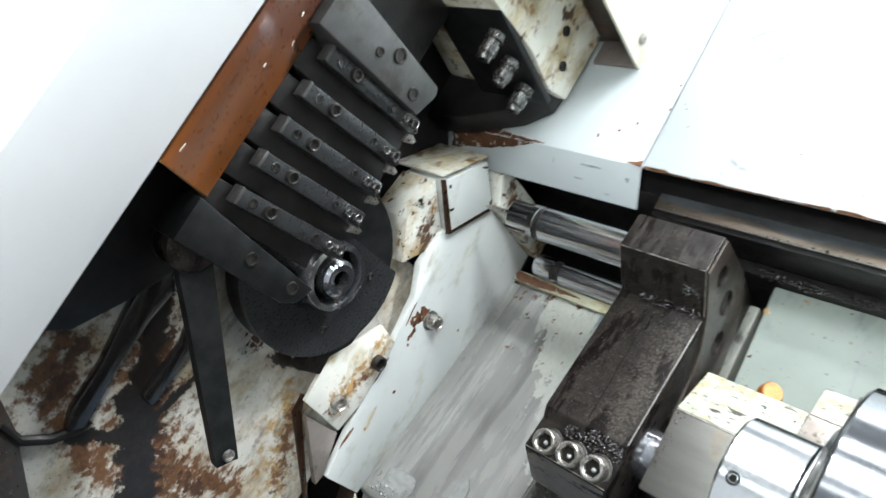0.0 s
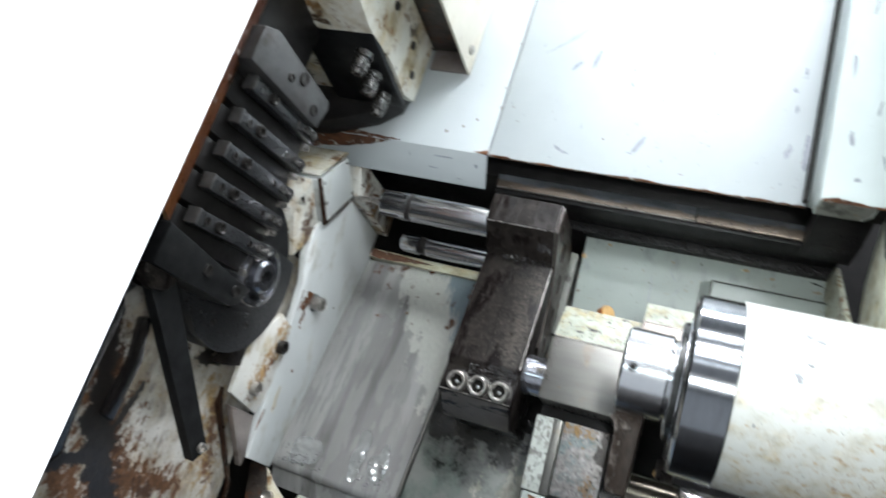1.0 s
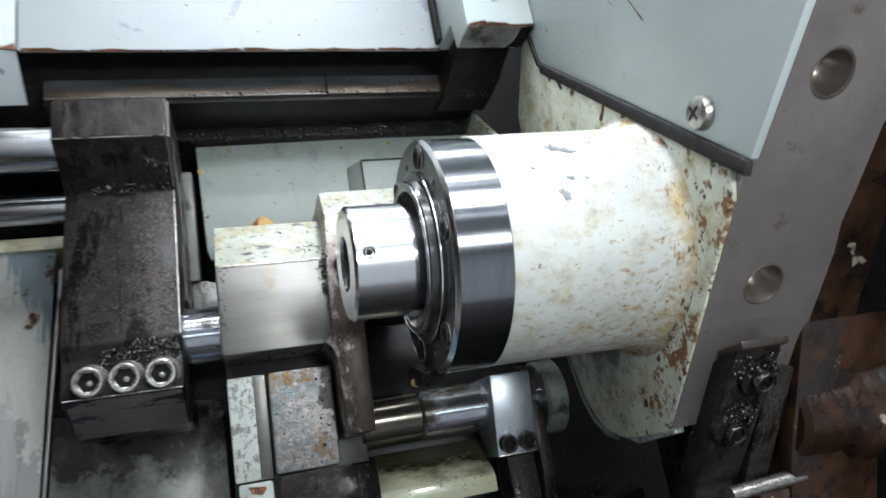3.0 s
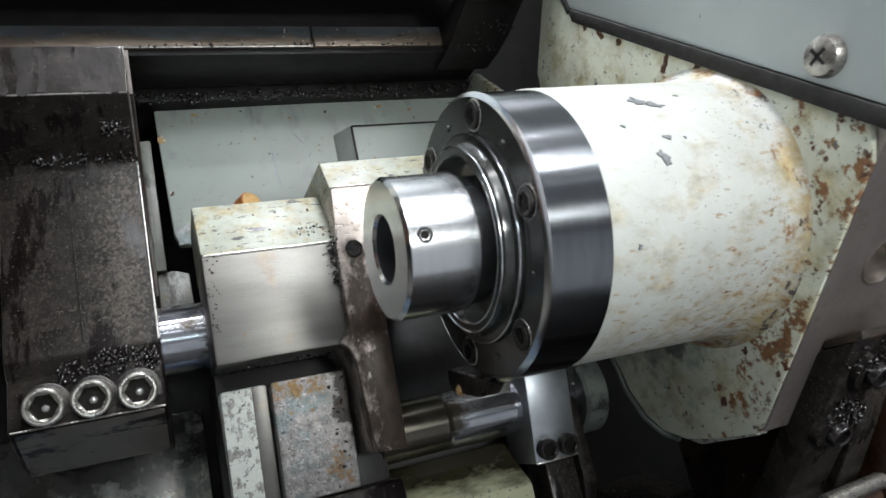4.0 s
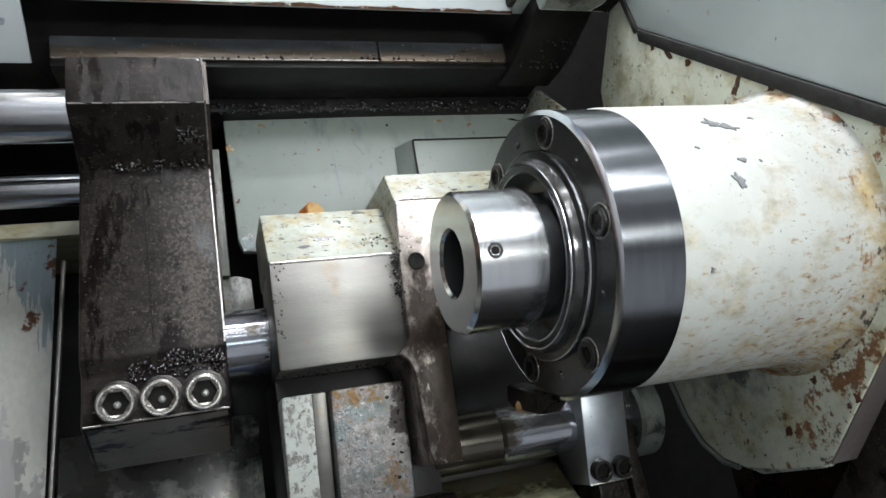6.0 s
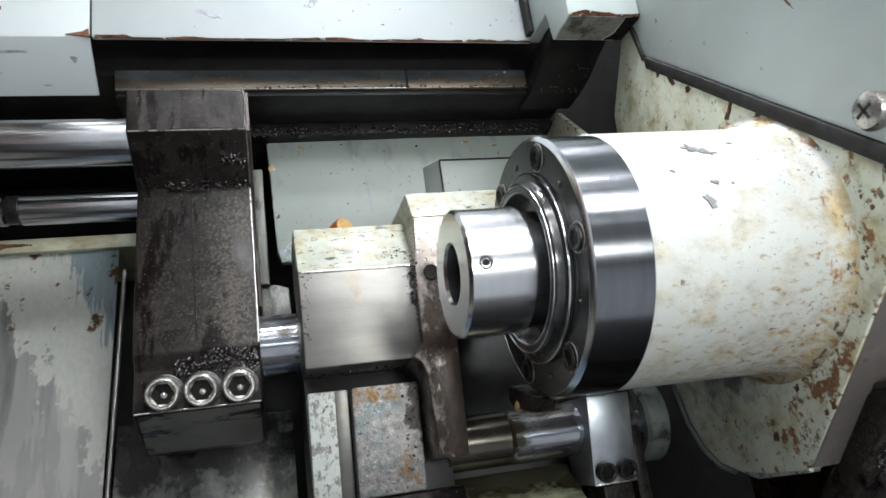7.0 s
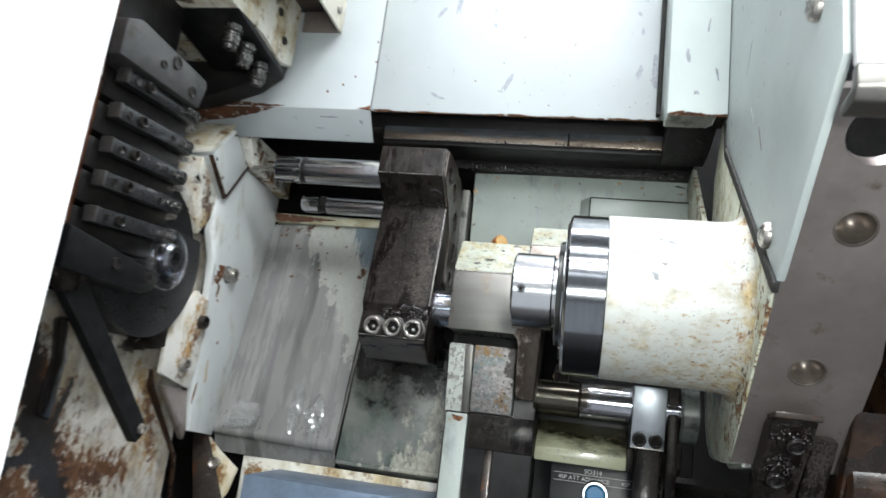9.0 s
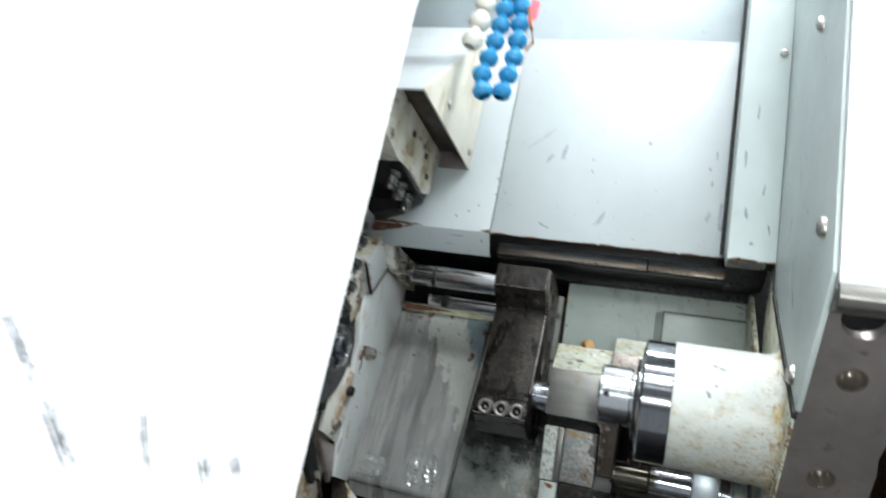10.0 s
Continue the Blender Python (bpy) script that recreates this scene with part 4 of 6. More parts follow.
part("dark_strut", prism([(0.3020, -0.0250), (0.3090, -0.0230), (0.3163, -0.0477), (0.3140, -0.0826), (0.3048, -0.0796), (0.3075, -0.0480)], "x", -0.3035, -0.2975, 0.0020), m_grease, wall_left_3, "black greasy strut")
part("drain_pipe", tube_along([(-0.3005, 0.2520, -0.1110), (-0.3000, 0.2635, -0.1150), (-0.3000, 0.2760, -0.1110), (-0.3005, 0.2860, -0.1030), (-0.3010, 0.2880, -0.0980)], 0.0026, 10), m_void, wall_left_3, "thin black bent pipe")
part("low_flange", prism([(0.235, -0.098), (0.246, -0.1000), (0.2599, -0.1112), (0.2844, -0.1404), (0.300, -0.170), (0.235, -0.170)], "x", -0.3035, -0.2990, 0.0010), m_blued, wall_left_3, "dark brown lower flange")
part("angle_strip", prism([(0.4045, -0.0470), (0.4070, -0.0470), (0.4135, -0.0589), (0.4600, -0.1090), (0.4700, -0.1600), (0.4650, -0.1600), (0.4560, -0.1095), (0.4059, -0.0600)], "x", -0.3035, -0.3012, 0.0005), m_rustdark, wall_left_3, "rust-brown angle strip")
part("grey_gusset", prism([(0.4075, -0.0570), (0.4400, -0.0592), (0.4490, -0.0880), (0.4470, -0.0950)], "x", -0.2960, -0.2914, 0.0004), m_plate, wall_left_3, "bare grey metal gusset")

# sloping chip trays
tray = thing("chip_tray", (-0.24, 0.50, -0.09), "wet bare steel chip tray with a folded front edge", "tray")


def bent_sheet(rows, nx, thick, wave, seed):
    """A sheet swept through rows of (left point, right point), slightly wavy."""
    bm = bmesh.new()
    grid = []
    for a, b in rows:
        line = []
        for i in range(nx + 1):
            p = Vector(a).lerp(Vector(b), i / nx)
            p.y += wave * noise.noise(Vector((p.x * 22 + seed, p.z * 9, seed)))
            line.append(bm.verts.new(p))
        grid.append(line)
    for A, B in zip(grid, grid[1:]):
        for i in range(nx):
            bm.faces.new((A[i], A[i + 1], B[i + 1], B[i]))
    bmesh.ops.solidify(bm, geom=bm.faces[:], thickness=thick)
    return bm


rows = []
for k in range(15):
    f = k / 14
    rows.append(((-0.2905 - 0.003 * f, 0.533 - 0.0415 * f, 0.096 - 0.181 * f), (-0.187 - 0.006 * f, 0.533 - 0.0305 * f, 0.102 - 0.190 * f)))
for k in range(1, 7):
    a = radians(15 * k)
    rows.append(((-0.2935, 0.4915 + 0.006 * (1 - math.cos(a)), -0.085 - 0.0065 * math.sin(a)), (-0.193, 0.5025 + 0.006 * (1 - math.cos(a)), -0.088 - 0.0065 * math.sin(a))))
rows.append(((-0.2945, 0.5050, -0.105), (-0.1935, 0.5150, -0.107)))
sheet = part("sheet", bent_sheet(rows, 24, 0.0015, 0.0016, 4), m_tray, tray, angle=50)
part("corner_flap", prism([(-0.2930, -0.0930), (-0.2830, -0.1020), (-0.2640, -0.1150), (-0.2690, -0.1335), (-0.2725, -0.1385)], "y", 0.4885, 0.4905, 0.0004), m_stained, tray, "stained white corner flap")
part("corner_post", prism([(-0.3090, -0.0895), (-0.2945, -0.0925), (-0.2740, -0.1390), (-0.2760, -0.2000), (-0.2850, -0.2000)], "y", 0.4895, 0.4925, 0.0005), m_blued, tray, "dark steel corner post")
part("under_sheet", box(-0.2700, -0.100, 0.5085, 0.5115, -0.1500, -0.1060, 0.0005), m_stained, tray, "rust-stained cream sheet under the tray")
part("cap_screw", cap_screw((-0.2835, 0.4885, -0.1125), (0, -1, 0), 0.0046, 0.0040, n=24), m_screw, tray, "worn socket cap screw")


def puddle(x0, x1, z0, z1, seed, n=30):
    """A rippled film of coolant with an uneven outline on the tray."""
    b = bmesh.new()
    grid = {}
    for i in range(n + 1):
        for j in range(n + 1):
            u, v = i / n * 2 - 1, j / n * 2 - 1
            x, z = x0 + (x1 - x0) * i / n, z0 + (z1 - z0) * j / n
            q = Vector((x * 60, z * 45, seed))
            if u * u + v * v < 0.75 + 0.75 * noise.noise(q * 1.7):
                f, g = (0.096 - z) / 0.181, (x + 0.2905) / 0.10
                y = 0.533 - (0.0415 - 0.011 * g) * f - 0.0016 + 0.0016 * noise.noise(Vector((x * 22 + 4, z * 9, 4)))
                grid[i, j] = b.verts.new((x, y - 0.0012 * noise.noise(q * 2.6) - 0.0005 * noise.noise(q * 7), z))
    for i, j in grid:
        c = [grid.get(k) for k in ((i, j), (i + 1, j), (i + 1, j + 1), (i, j + 1))]
        if all(c):
            b.faces.new(c)
    bmesh.ops.delete(b, geom=[v for v in b.verts if not v.link_faces], context="VERTS")
    bmesh.ops.solidify(b, geom=b.faces[:], thickness=0.0008)
    return part("coolant_film", b, m_wet, tray, "rippled wet coolant film", angle=80)


for box_ in ((-0.287, -0.252, -0.0840, -0.0600, 3.1), (-0.236, -0.222, -0.0840, -0.0400, 5.2), (-0.222, -0.203, -0.0840, -0.0500, 8.4)):
    puddle(*box_)
crumbs("coolant_bead", [(-0.285, -0.258, 0.4905, 0.4925, -0.0835, -0.0700), (-0.288, -0.250, 0.4905, 0.4915, -0.0850, -0.0810), (-0.232, -0.200, 0.4990, 0.5005, -0.0840, -0.0640)], 60, 0.0016, m_wet, tray, 61, "beads of coolant")
part("rim", tube_along([(-0.1915, 0.5005, -0.0945), (-0.187, 0.514, 0.0), (-0.184, 0.530, 0.085)], 0.0012, 8), m_machined, tray, "bright bent rim")
tray2 = thing("splash_sheet", (-0.14, 0.505, -0.09), "worn pale painted splash sheet with bare grey patches", "sheet")
tb = prism([(-0.1905, -0.0985), (-0.100, -0.0985), (-0.100, -0.004), (-0.183, -0.002)], "y", 0.5045, 0.5075, 0.0006)
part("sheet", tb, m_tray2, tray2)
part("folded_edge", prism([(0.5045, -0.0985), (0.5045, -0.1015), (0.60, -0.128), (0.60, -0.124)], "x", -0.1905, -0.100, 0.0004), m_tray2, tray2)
rs = thing("recess_shelf", (-0.23, 0.535, 0.10), "rust-eaten white shelf edge under the drill recess", "shelf")
part("shelf", prism([(0.528, 0.098), (0.528, 0.1055), (0.54, 0.109), (0.60, 0.109), (0.60, 0.098)], "x", -0.290, -0.168, 0.0005), m_shelf, rs)
patch([(-0.2895, 0.528, 0.1052), (-0.2700, 0.528, 0.1052), (-0.2560, 0.528, 0.1036), (-0.2300, 0.528, 0.1022), (-0.2500, 0.528, 0.1005), (-0.2650, 0.528, 0.0985), (-0.2895, 0.528, 0.0982)], (0, -1, 0), m_rustpatch, rs, "rust_patch", 90, 0.0012, 0.0010, "brown rust on the shelf edge")
for k, (y, z, w, h, tilt) in enumerate(((0.487, 0.140, 14, 3, 20), (0.505, 0.132, 4, 22, 25), (0.520, 0.138, 3, 18, 0), (0.470, 0.138, 3, 12, -20))):
    blot((-0.2830, y, z), (1, 0, 0), w / 1000, h / 1000, tilt, 920 + k, m_rustedge, rs, "rust_patch", 40)
sill = solid("front_sill", box(-0.238, -0.060, 0.446, 0.60, -0.30, -0.1125, 0.001), m_bluegrey, "blue-grey painted sheet sill below the trays", "sill")

# guide rail and white cover plate at the back
rail = thing("guide_rail", (-0.05, 0.46, 0.158), "scraped brown steel guide rail with oil film", "rail")
part("rail_bar", box(-0.1735, -0.0287, 0.4535, 0.475, 0.1535, 0.1645, 0.0008), m_railbar, rail)
part("rail_bar", box(-0.0279, 0.0660, 0.4535, 0.475, 0.1535, 0.1645, 0.0008), m_railbar, rail)
part("worn_edge", tube_along([(-0.1730, 0.4537, 0.1537), (-0.0287, 0.4537, 0.1537)], 0.00045, 6), m_screw, rail, "bright worn lower edge")
part("rail_underside", box(-0.1735, 0.0660, 0.4546, 0.4850, 0.1500, 0.1533, 0.0004), m_void, rail, "black underside")
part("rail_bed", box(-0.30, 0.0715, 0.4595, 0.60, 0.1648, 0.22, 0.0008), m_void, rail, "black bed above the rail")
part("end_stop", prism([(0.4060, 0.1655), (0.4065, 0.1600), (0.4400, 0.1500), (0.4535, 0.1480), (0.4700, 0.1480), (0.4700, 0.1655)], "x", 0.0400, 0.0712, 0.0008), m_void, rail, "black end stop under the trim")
crumbs("grease_crust", [(0.044, 0.070, 0.4440, 0.4520, 0.1480, 0.1500), (0.050, 0.070, 0.4300, 0.4480, 0.1490, 0.1530)], 60, 0.0010, m_grease, rail, 36, "beads of black grease")
crumbs("chip_crust", [(-0.17, 0.06, 0.4530, 0.4537, 0.1545, 0.1638)], 70, 0.0008, m_screw, rail, 31, "fine bright metal chips")
crumbs("grease_crust", [(-0.115, 0.066, 0.4530, 0.4538, 0.1536, 0.1546)], 60, 0.0010, m_grease, rail, 32, "beads of black grease")
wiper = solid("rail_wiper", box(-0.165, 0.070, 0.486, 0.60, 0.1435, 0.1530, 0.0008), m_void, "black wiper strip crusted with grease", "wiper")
crumbs("grease_crust", [(-0.115, 0.068, 0.484, 0.487, 0.1425, 0.1475)], 420, 0.0015, m_grease, wiper, 4, "crumbs of black grease")
wp = thing("cover_plate", (-0.02, 0.495, 0.09), "pale green enamelled cover plate with stains", "plate")
part("plate", prism([(-0.1034, 0.1428), (0.0685, 0.1450), (0.0650, 0.139), (0.0685, 0.134), (0.0685, 0.030), (-0.080, 0.030), (-0.0820, 0.0715), (-0.0995, 0.0725), (-0.1015, 0.0780)], "y", 0.494, 0.499, 0.0008), m_coverplate, wp)
part("raised_box", prism([(-0.0165, 0.494), (-0.0088, 0.482), (0.067, 0.482), (0.067, 0.494)], "z", 0.030, 0.1245, 0.0012), m_coverplate, wp, "raised pale box")
# thin dark strips outline the box's top and corner
part("dirt_line", box(-0.0088, 0.064, 0.4815, 0.4819, 0.1228, 0.1238, 0.0001), m_oily, wp, "dark line along the box's edge")
part("dirt_line", box(-0.0094, -0.0084, 0.4815, 0.4820, 0.090, 0.1232, 0.0001), m_oily, wp, "dark line along the box's corner")
for k, (x, z, w, h, tilt, mat) in enumerate(((-0.1000, 0.0990, 2.2, 2.6, 0, m_rustpatch), (-0.1015, 0.1270, 3.0, 5.0, 15, m_ochre), (-0.0490, 0.1090, 1.0, 26, 4, m_scuff), (-0.0350, 0.1240, 0.8, 9, 35, m_scuff), (-0.0310, 0.1130, 0.7, 8, -30, m_scuff), (-0.0180, 0.1380, 1.6, 1.6, 0, m_socket), (0.0120, 0.1400, 6, 1.8, 10, m_ochre), (0.0300, 0.1375, 4, 1.6, 25, m_ochre), (0.0580, 0.1400, 9, 1.2, -12, m_socket), (0.0600, 0.1340, 6, 0.9, 10, m_ochre), (-0.0850, 0.1395, 3, 1.5, 0, m_ochre), (-0.0620, 0.1405, 1.2, 1.0, 0, m_rustpatch))):
    blot((x, 0.494, z), (0, -1, 0), w / 1000, h / 1000, tilt, 1080 + k, mat, wp, "stain" if mat is not m_scuff else "scuff_mark", 30)
part("gusset", prism([(0.4726, 0.1470), (0.4935, 0.1410), (0.4935, 0.050), (0.385, 0.050), (0.385, 0.0590), (0.437, 0.1106)], "x", 0.0640, 0.0675, 0.0006), m_castflange, wp, "stained pale triangular gusset")
part("side_post", box(-0.1125, -0.1066, 0.497, 0.60, 0.062, 0.1285, 0.0008), m_postpaint, wp, "stained grey side post")
part("lower_sheet", prism([(-0.1112, 0.0610), (-0.1040, 0.0625), (-0.0970, 0.0600), (-0.0960, 0.020), (-0.1112, 0.020)], "y", 0.500, 0.504, 0.0006), m_postpaint, wp, "brown-stained lower sheet")
part("bare_patch", prism([(-0.1003, 0.0790), (-0.0940, 0.0830), (-0.0935, 0.0740), (-0.0998, 0.0725)], "y", 0.4936, 0.4939, 0), m_pitted, wp, "bare metal corner")

# ---- sub spindle ----
spindle = thing("sub_spindle", (0.03, AY, AZ), "rust-spotted white cast spindle housing with polished steel collar", "spindle")
part("flange_casting", prism([(0.401, 0.152), (0.3918, 0.152), (0.3872, 0.1275), (0.2765, 0.0242), (0.2805, 0.0128), (0.3475, -0.0555), (0.3520, -0.0578), (0.372, -0.0592), (0.390, -0.0585), (0.402, -0.0550), (0.411, -0.0480), (0.418, -0.037), (0.424, -0.018), (0.432, 0.04), (0.424, 0.12)], "x", 0.0716, 0.0790, 0.0008), m_castflange, spindle, "rusty white cast flange")
part("flange_rim", tube_along([(0.0735, 0.3960, -0.0585), (0.0720, 0.4030, -0.0560), (0.0720, 0.4125, -0.0490), (0.0720, 0.4200, -0.0370), (0.0720, 0.4255, -0.0180), (0.0720, 0.4290, 0.0100)], 0.0013, 10), m_dimgreen, spindle, "raised casting rim")
part("flange_step", prism([(0.360, -0.0600), (0.392, -0.0625), (0.406, -0.0585), (0.417, -0.0500), (0.4240, -0.0370), (0.4300, -0.0180), (0.4360, 0.0400), (0.4200, 0.0400)], "x", 0.0795, 0.0850, 0.0010), m_flaking, spindle, "grey-green step behind the flange")
prof = [(0.0022, 0.030), (0.0022, 0.0450), (0.0028, 0.0456), (0.060, 0.0461), (0.0640, 0.0463), (0.0672, 0.0469), (0.0692, 0.0478), (0.0706, 0.0490), (0.0714, 0.0502), (0.0718, 0.0512), (0.080, 0.0512)]
part("housing", turned(prof, AY + 0.002, AZ + 0.001, 96), m_cast, spindle, "rust-spotted white cast cylinder")
for k, (y, z, w, h, tilt) in enumerate(((0.342, 0.0775, 9, 3, 46), (0.329, 0.0670, 11, 3, 45), (0.319, 0.0580, 8, 3.5, 45), (0.3105, 0.0475, 5, 6, 30), (0.3040, 0.0300, 5, 8, 15), (0.3060, 0.0190, 3, 4, 0), (0.322, -0.0005, 5, 4, 20), (0.333, -0.0060, 4, 6, 0), (0.3635, -0.0460, 4, 4, 0), (0.331, -0.0370, 2.5, 4, 0), (0.346, -0.0300, 3, 3, 30), (0.3110, 0.0040, 3, 3, 0), (0.372, 0.1090, 3, 7, 20), (0.380, 0.1180, 4, 5, 0), (0.362, 0.0990, 3, 4, 30))):
    blot((0.0716, y, z), (-1, 0, 0), w / 1000, h / 1000, tilt, 1100 + k, m_rustpatch, spindle, "rust_patch", 36)
hous = bpy.data.objects["housing"]
for k, (x, y, z, w, h, tilt) in enumerate(((0.0291, 0.3133, 0.0493, 5.2, 3.4, -28), (0.0340, 0.3120, 0.0470, 4.8, 3.2, -32), (0.0256, 0.3053, 0.0279, 2.6, 4.6, 25), (0.0299, 0.306, 0.0345, 3.0, 1.3, -20), (0.012, 0.309, 0.004, 1.2, 1.2, 0), (0.045, 0.314, 0.052, 2, 1.2, 0), (0.036, 0.306, 0.034, 1.0, 1.0, 0), (0.017, 0.307, 0.040, 1.3, 0.9, 0))):
    nrm = Vector((0, y - AY - 0.002, z - AZ - 0.001)).normalized()
    blot(Vector((x, AY + 0.002, AZ + 0.001)) + nrm * 0.04603, nrm, w / 1000, h / 1000, tilt, 30 + k, m_chip, hous, "paint_chip", 46, 1.1)
part("ring_face", turned([(-0.0178, 0.0310), (-0.0183, 0.0312), (-0.0183, 0.0438), (-0.0178, 0.0441)], AY, AZ, 96), m_ringface, spindle, "black oiled ring face")
ring = part("flange_ring", turned([(0.0026, 0.030), (0.0026, 0.0445), (0.0020, 0.0451), (-0.0170, 0.0451), (-0.0180, 0.0441), (-0.0180, 0.0300)], AY, AZ, 96), m_blackox, spindle, "glossy black steel flange ring")
part("edge_chamfer", turned([(-0.0169, 0.04525), (-0.0183, 0.04395), (-0.0184, 0.0437), (-0.0180, 0.0435)], AY, AZ, 96), m_chrome, spindle, "bright worn chamfer")
part("neck_ring", turned([(-0.0178, 0.0330), (-0.0192, 0.0330), (-0.0196, 0.0326), (-0.0198, 0.0304), (-0.0206, 0.0300), (-0.0222, 0.0298), (-0.0228, 0.0290), (-0.0228, 0.0262), (-0.0222, 0.0256), (-0.0200, 0.0250), (-0.0180, 0.0236), (-0.0180, 0.0200)], AY, AZ, 96), m_ringface, spindle, "dark stepped neck ring")
for x, r in ((-0.0196, 0.0328), (-0.0229, 0.0288), (-0.0228, 0.0263)):
    part("bright_edge", turned([(x + 0.0004, r + 0.0003), (x - 0.0001, r + 0.0002), (x - 0.0002, r - 0.0002), (x + 0.0002, r - 0.0004)], AY, AZ, 96), m_chrome, spindle, "bright worn edge of the neck")
for k in range(6):
    a = radians(180 + 60 * k + 2)
    y, z = AY + 0.0385 * math.cos(a), AZ + 0.0385 * math.sin(a)
    part("counterbore", turned([(-0.0002, 0.0051), (0.0001, 0.0050), (0.0003, 0.0047), (0.0001, 0.0044), (-0.0002, 0.0043)], 0, 0, 32, m=along((-0.0183, y, z), (-1, 0, 0))), m_screw, ring, "worn counterbore rim")
    sc = part("cap_screw", cap_screw((-0.0184, y, z), (-1, 0, 0), 0.0041, 0.0011), m_darkscrew, ring, "black socket screw")
    part("socket", turned([(-0.0004, 0.0023), (0.0, 0.0022), (0.0, 0.0)], 0, 0, 18, m=along((-0.0190, y, z), (-1, 0, 0))), m_socket, sc, "oil-filled socket")
    part("rivet_dot", turned([(0.0, 0.0013), (0.0005, 0.0010), (0.0006, 0.0)], 0, 0, 14, m=along((-0.0183, AY + 0.0375 * math.cos(a + 0.52), AZ + 0.0375 * math.sin(a + 0.52)), (-1, 0, 0))), m_grease, ring, "small oil-filled hole")
nose = part("collar", turned([(-0.018, 0.0200), (-0.0250, 0.0200), (-0.0258, 0.0217), (-0.0465, 0.0217), (-0.0476, 0.0206), (-0.0476, 0.0108), (-0.0466, 0.0100), (-0.022, 0.0100), (-0.022, 0.0)], AY, AZ, 96), m_chrome, spindle, "polished steel collar with a bore")
pin_dir = Vector((0, 0.3275 - AY, 0.0195 - AZ)).normalized()
pin_at = Vector((-0.0420, AY, AZ)) + pin_dir * 0.0215
gs = part("grub_screw", cap_screw(pin_at, pin_dir, 0.0023, 0.0004, n=18), m_shank, nose, "small grub screw")
part("socket", turned([(0.0, 0.0013), (0.0003, 0.0012), (0.0003, 0.0)], 0, 0, 12, m=along(pin_at + pin_dir * 0.0002, pin_dir)), m_socket, gs, "oil-filled socket")
part("drip_tab", prism([(0.356, -0.0215), (0.372, -0.0175), (0.3870, -0.0140), (0.3885, -0.0195), (0.3850, -0.0225), (0.3650, -0.0262)], "x", -0.0215, -0.0130, 0.0012), m_oily, ring, "dark tab under the ring")
part("oil_drop", turned([(-0.0010, 0.0), (-0.0008, 0.0014), (0.0008, 0.0020), (0.0022, 0.0016), (0.0030, 0.0)], 0, 0, 16, m=along((-0.0205, 0.3790, -0.0215), (-0.3, -0.3, -1))), m_cork, ring, "tan hanging drop of oil")

# ---- drill arm with sleeves ----
arm = thing("drill_arm", (-0.135, 0.44, 0.06), "black oily steel drill arm with sleeves and cap screws", "tool post")
part("arm_body", prism([(0.4190, 0.1338), (0.4155, 0.1117), (0.4410, 0.0954), (0.4248, 0.0177), (0.4285, 0.0120), (0.4242, -0.0055), (0.4480, -0.0188), (0.505, -0.0188), (0.505, 0.1338)], "x", -0.1618, -0.1125, 0.0010), m_oily, arm)
part("nose_face", prism([(0.4236, -0.0062), (0.4300, -0.0062), (0.4520, -0.0196), (0.4478, -0.0196)], "x", -0.1600, -0.1140, 0.0004), m_nose, arm, "brown oily lower nose")
# bright steel lines draw the glint along the arm's rubbed edges
part("worn_edge", tube_along([(-0.1610, 0.4160, 0.1121), (-0.1130, 0.4160, 0.1121)], 0.0004, 6), m_screw, arm, "rubbed edge with its glint drawn as a bright line")
part("worn_edge", tube_along([(-0.1128, 0.4188, 0.1330), (-0.1128, 0.4158, 0.1120), (-0.1128, 0.4400, 0.0962)], 0.0004, 6), m_screw, arm, "rubbed edge with its glint drawn as a bright line")
part("worn_edge", tube_along([(-0.1129, 0.4405, 0.0940), (-0.1129, 0.4252, 0.0190)], 0.00035, 6), m_screw, arm, "rubbed edge with its glint drawn as a bright line")
part("worn_edge", tube_along([(-0.1610, 0.4245, -0.0052), (-0.1135, 0.4245, -0.0052)], 0.0004, 6), m_screw, arm, "rubbed edge with its glint drawn as a bright line")
patch([(-0.1393, 0.4397, 0.0890), (-0.1386, 0.4397, 0.0890), (-0.1369, 0.4256, 0.0215), (-0.1376, 0.4256, 0.0215)], (0, -0.979, 0.204), m_socket, arm, "seam", 58, 0.0002, 0.0012, "dark seam")
for k, (x0, x1, f0, f1) in enumerate(((-0.1560, -0.1535, 0.05, 0.98), (-0.1490, -0.1440, 0.05, 0.98), (-0.1425, -0.1400, 0.10, 0.95), (-0.1285, -0.1150, 0.05, 0.97))):
    def on(x, f):
        return (x, 0.4190 - 0.0035 * f, 0.1338 - 0.0221 * f)
    patch([on(x0, f0), on(x1, f0), on(x1 + 0.0006, f1), on(x0 - 0.0004, f1)], (0, -0.9877, 0.1564), m_oilfilm, arm, "dried_film", 60 + k, 0.0014, 0.0009, "grey dried coolant film")
crumbs("grease_crust", [(-0.146, -0.114, 0.4262, 0.428, 0.0085, 0.0175), (-0.133, -0.114, 0.425, 0.4275, 0.0125, 0.0185)], 420, 0.0011, m_grease, arm, 7, "wet black beads of grease")
crumbs("grease_crust", [(-0.150, -0.114, 0.437, 0.4405, 0.0935, 0.098), (-0.124, -0.114, 0.424, 0.432, 0.1005, 0.1062)], 260, 0.0010, m_grease, arm, 9, "wet black beads of grease")
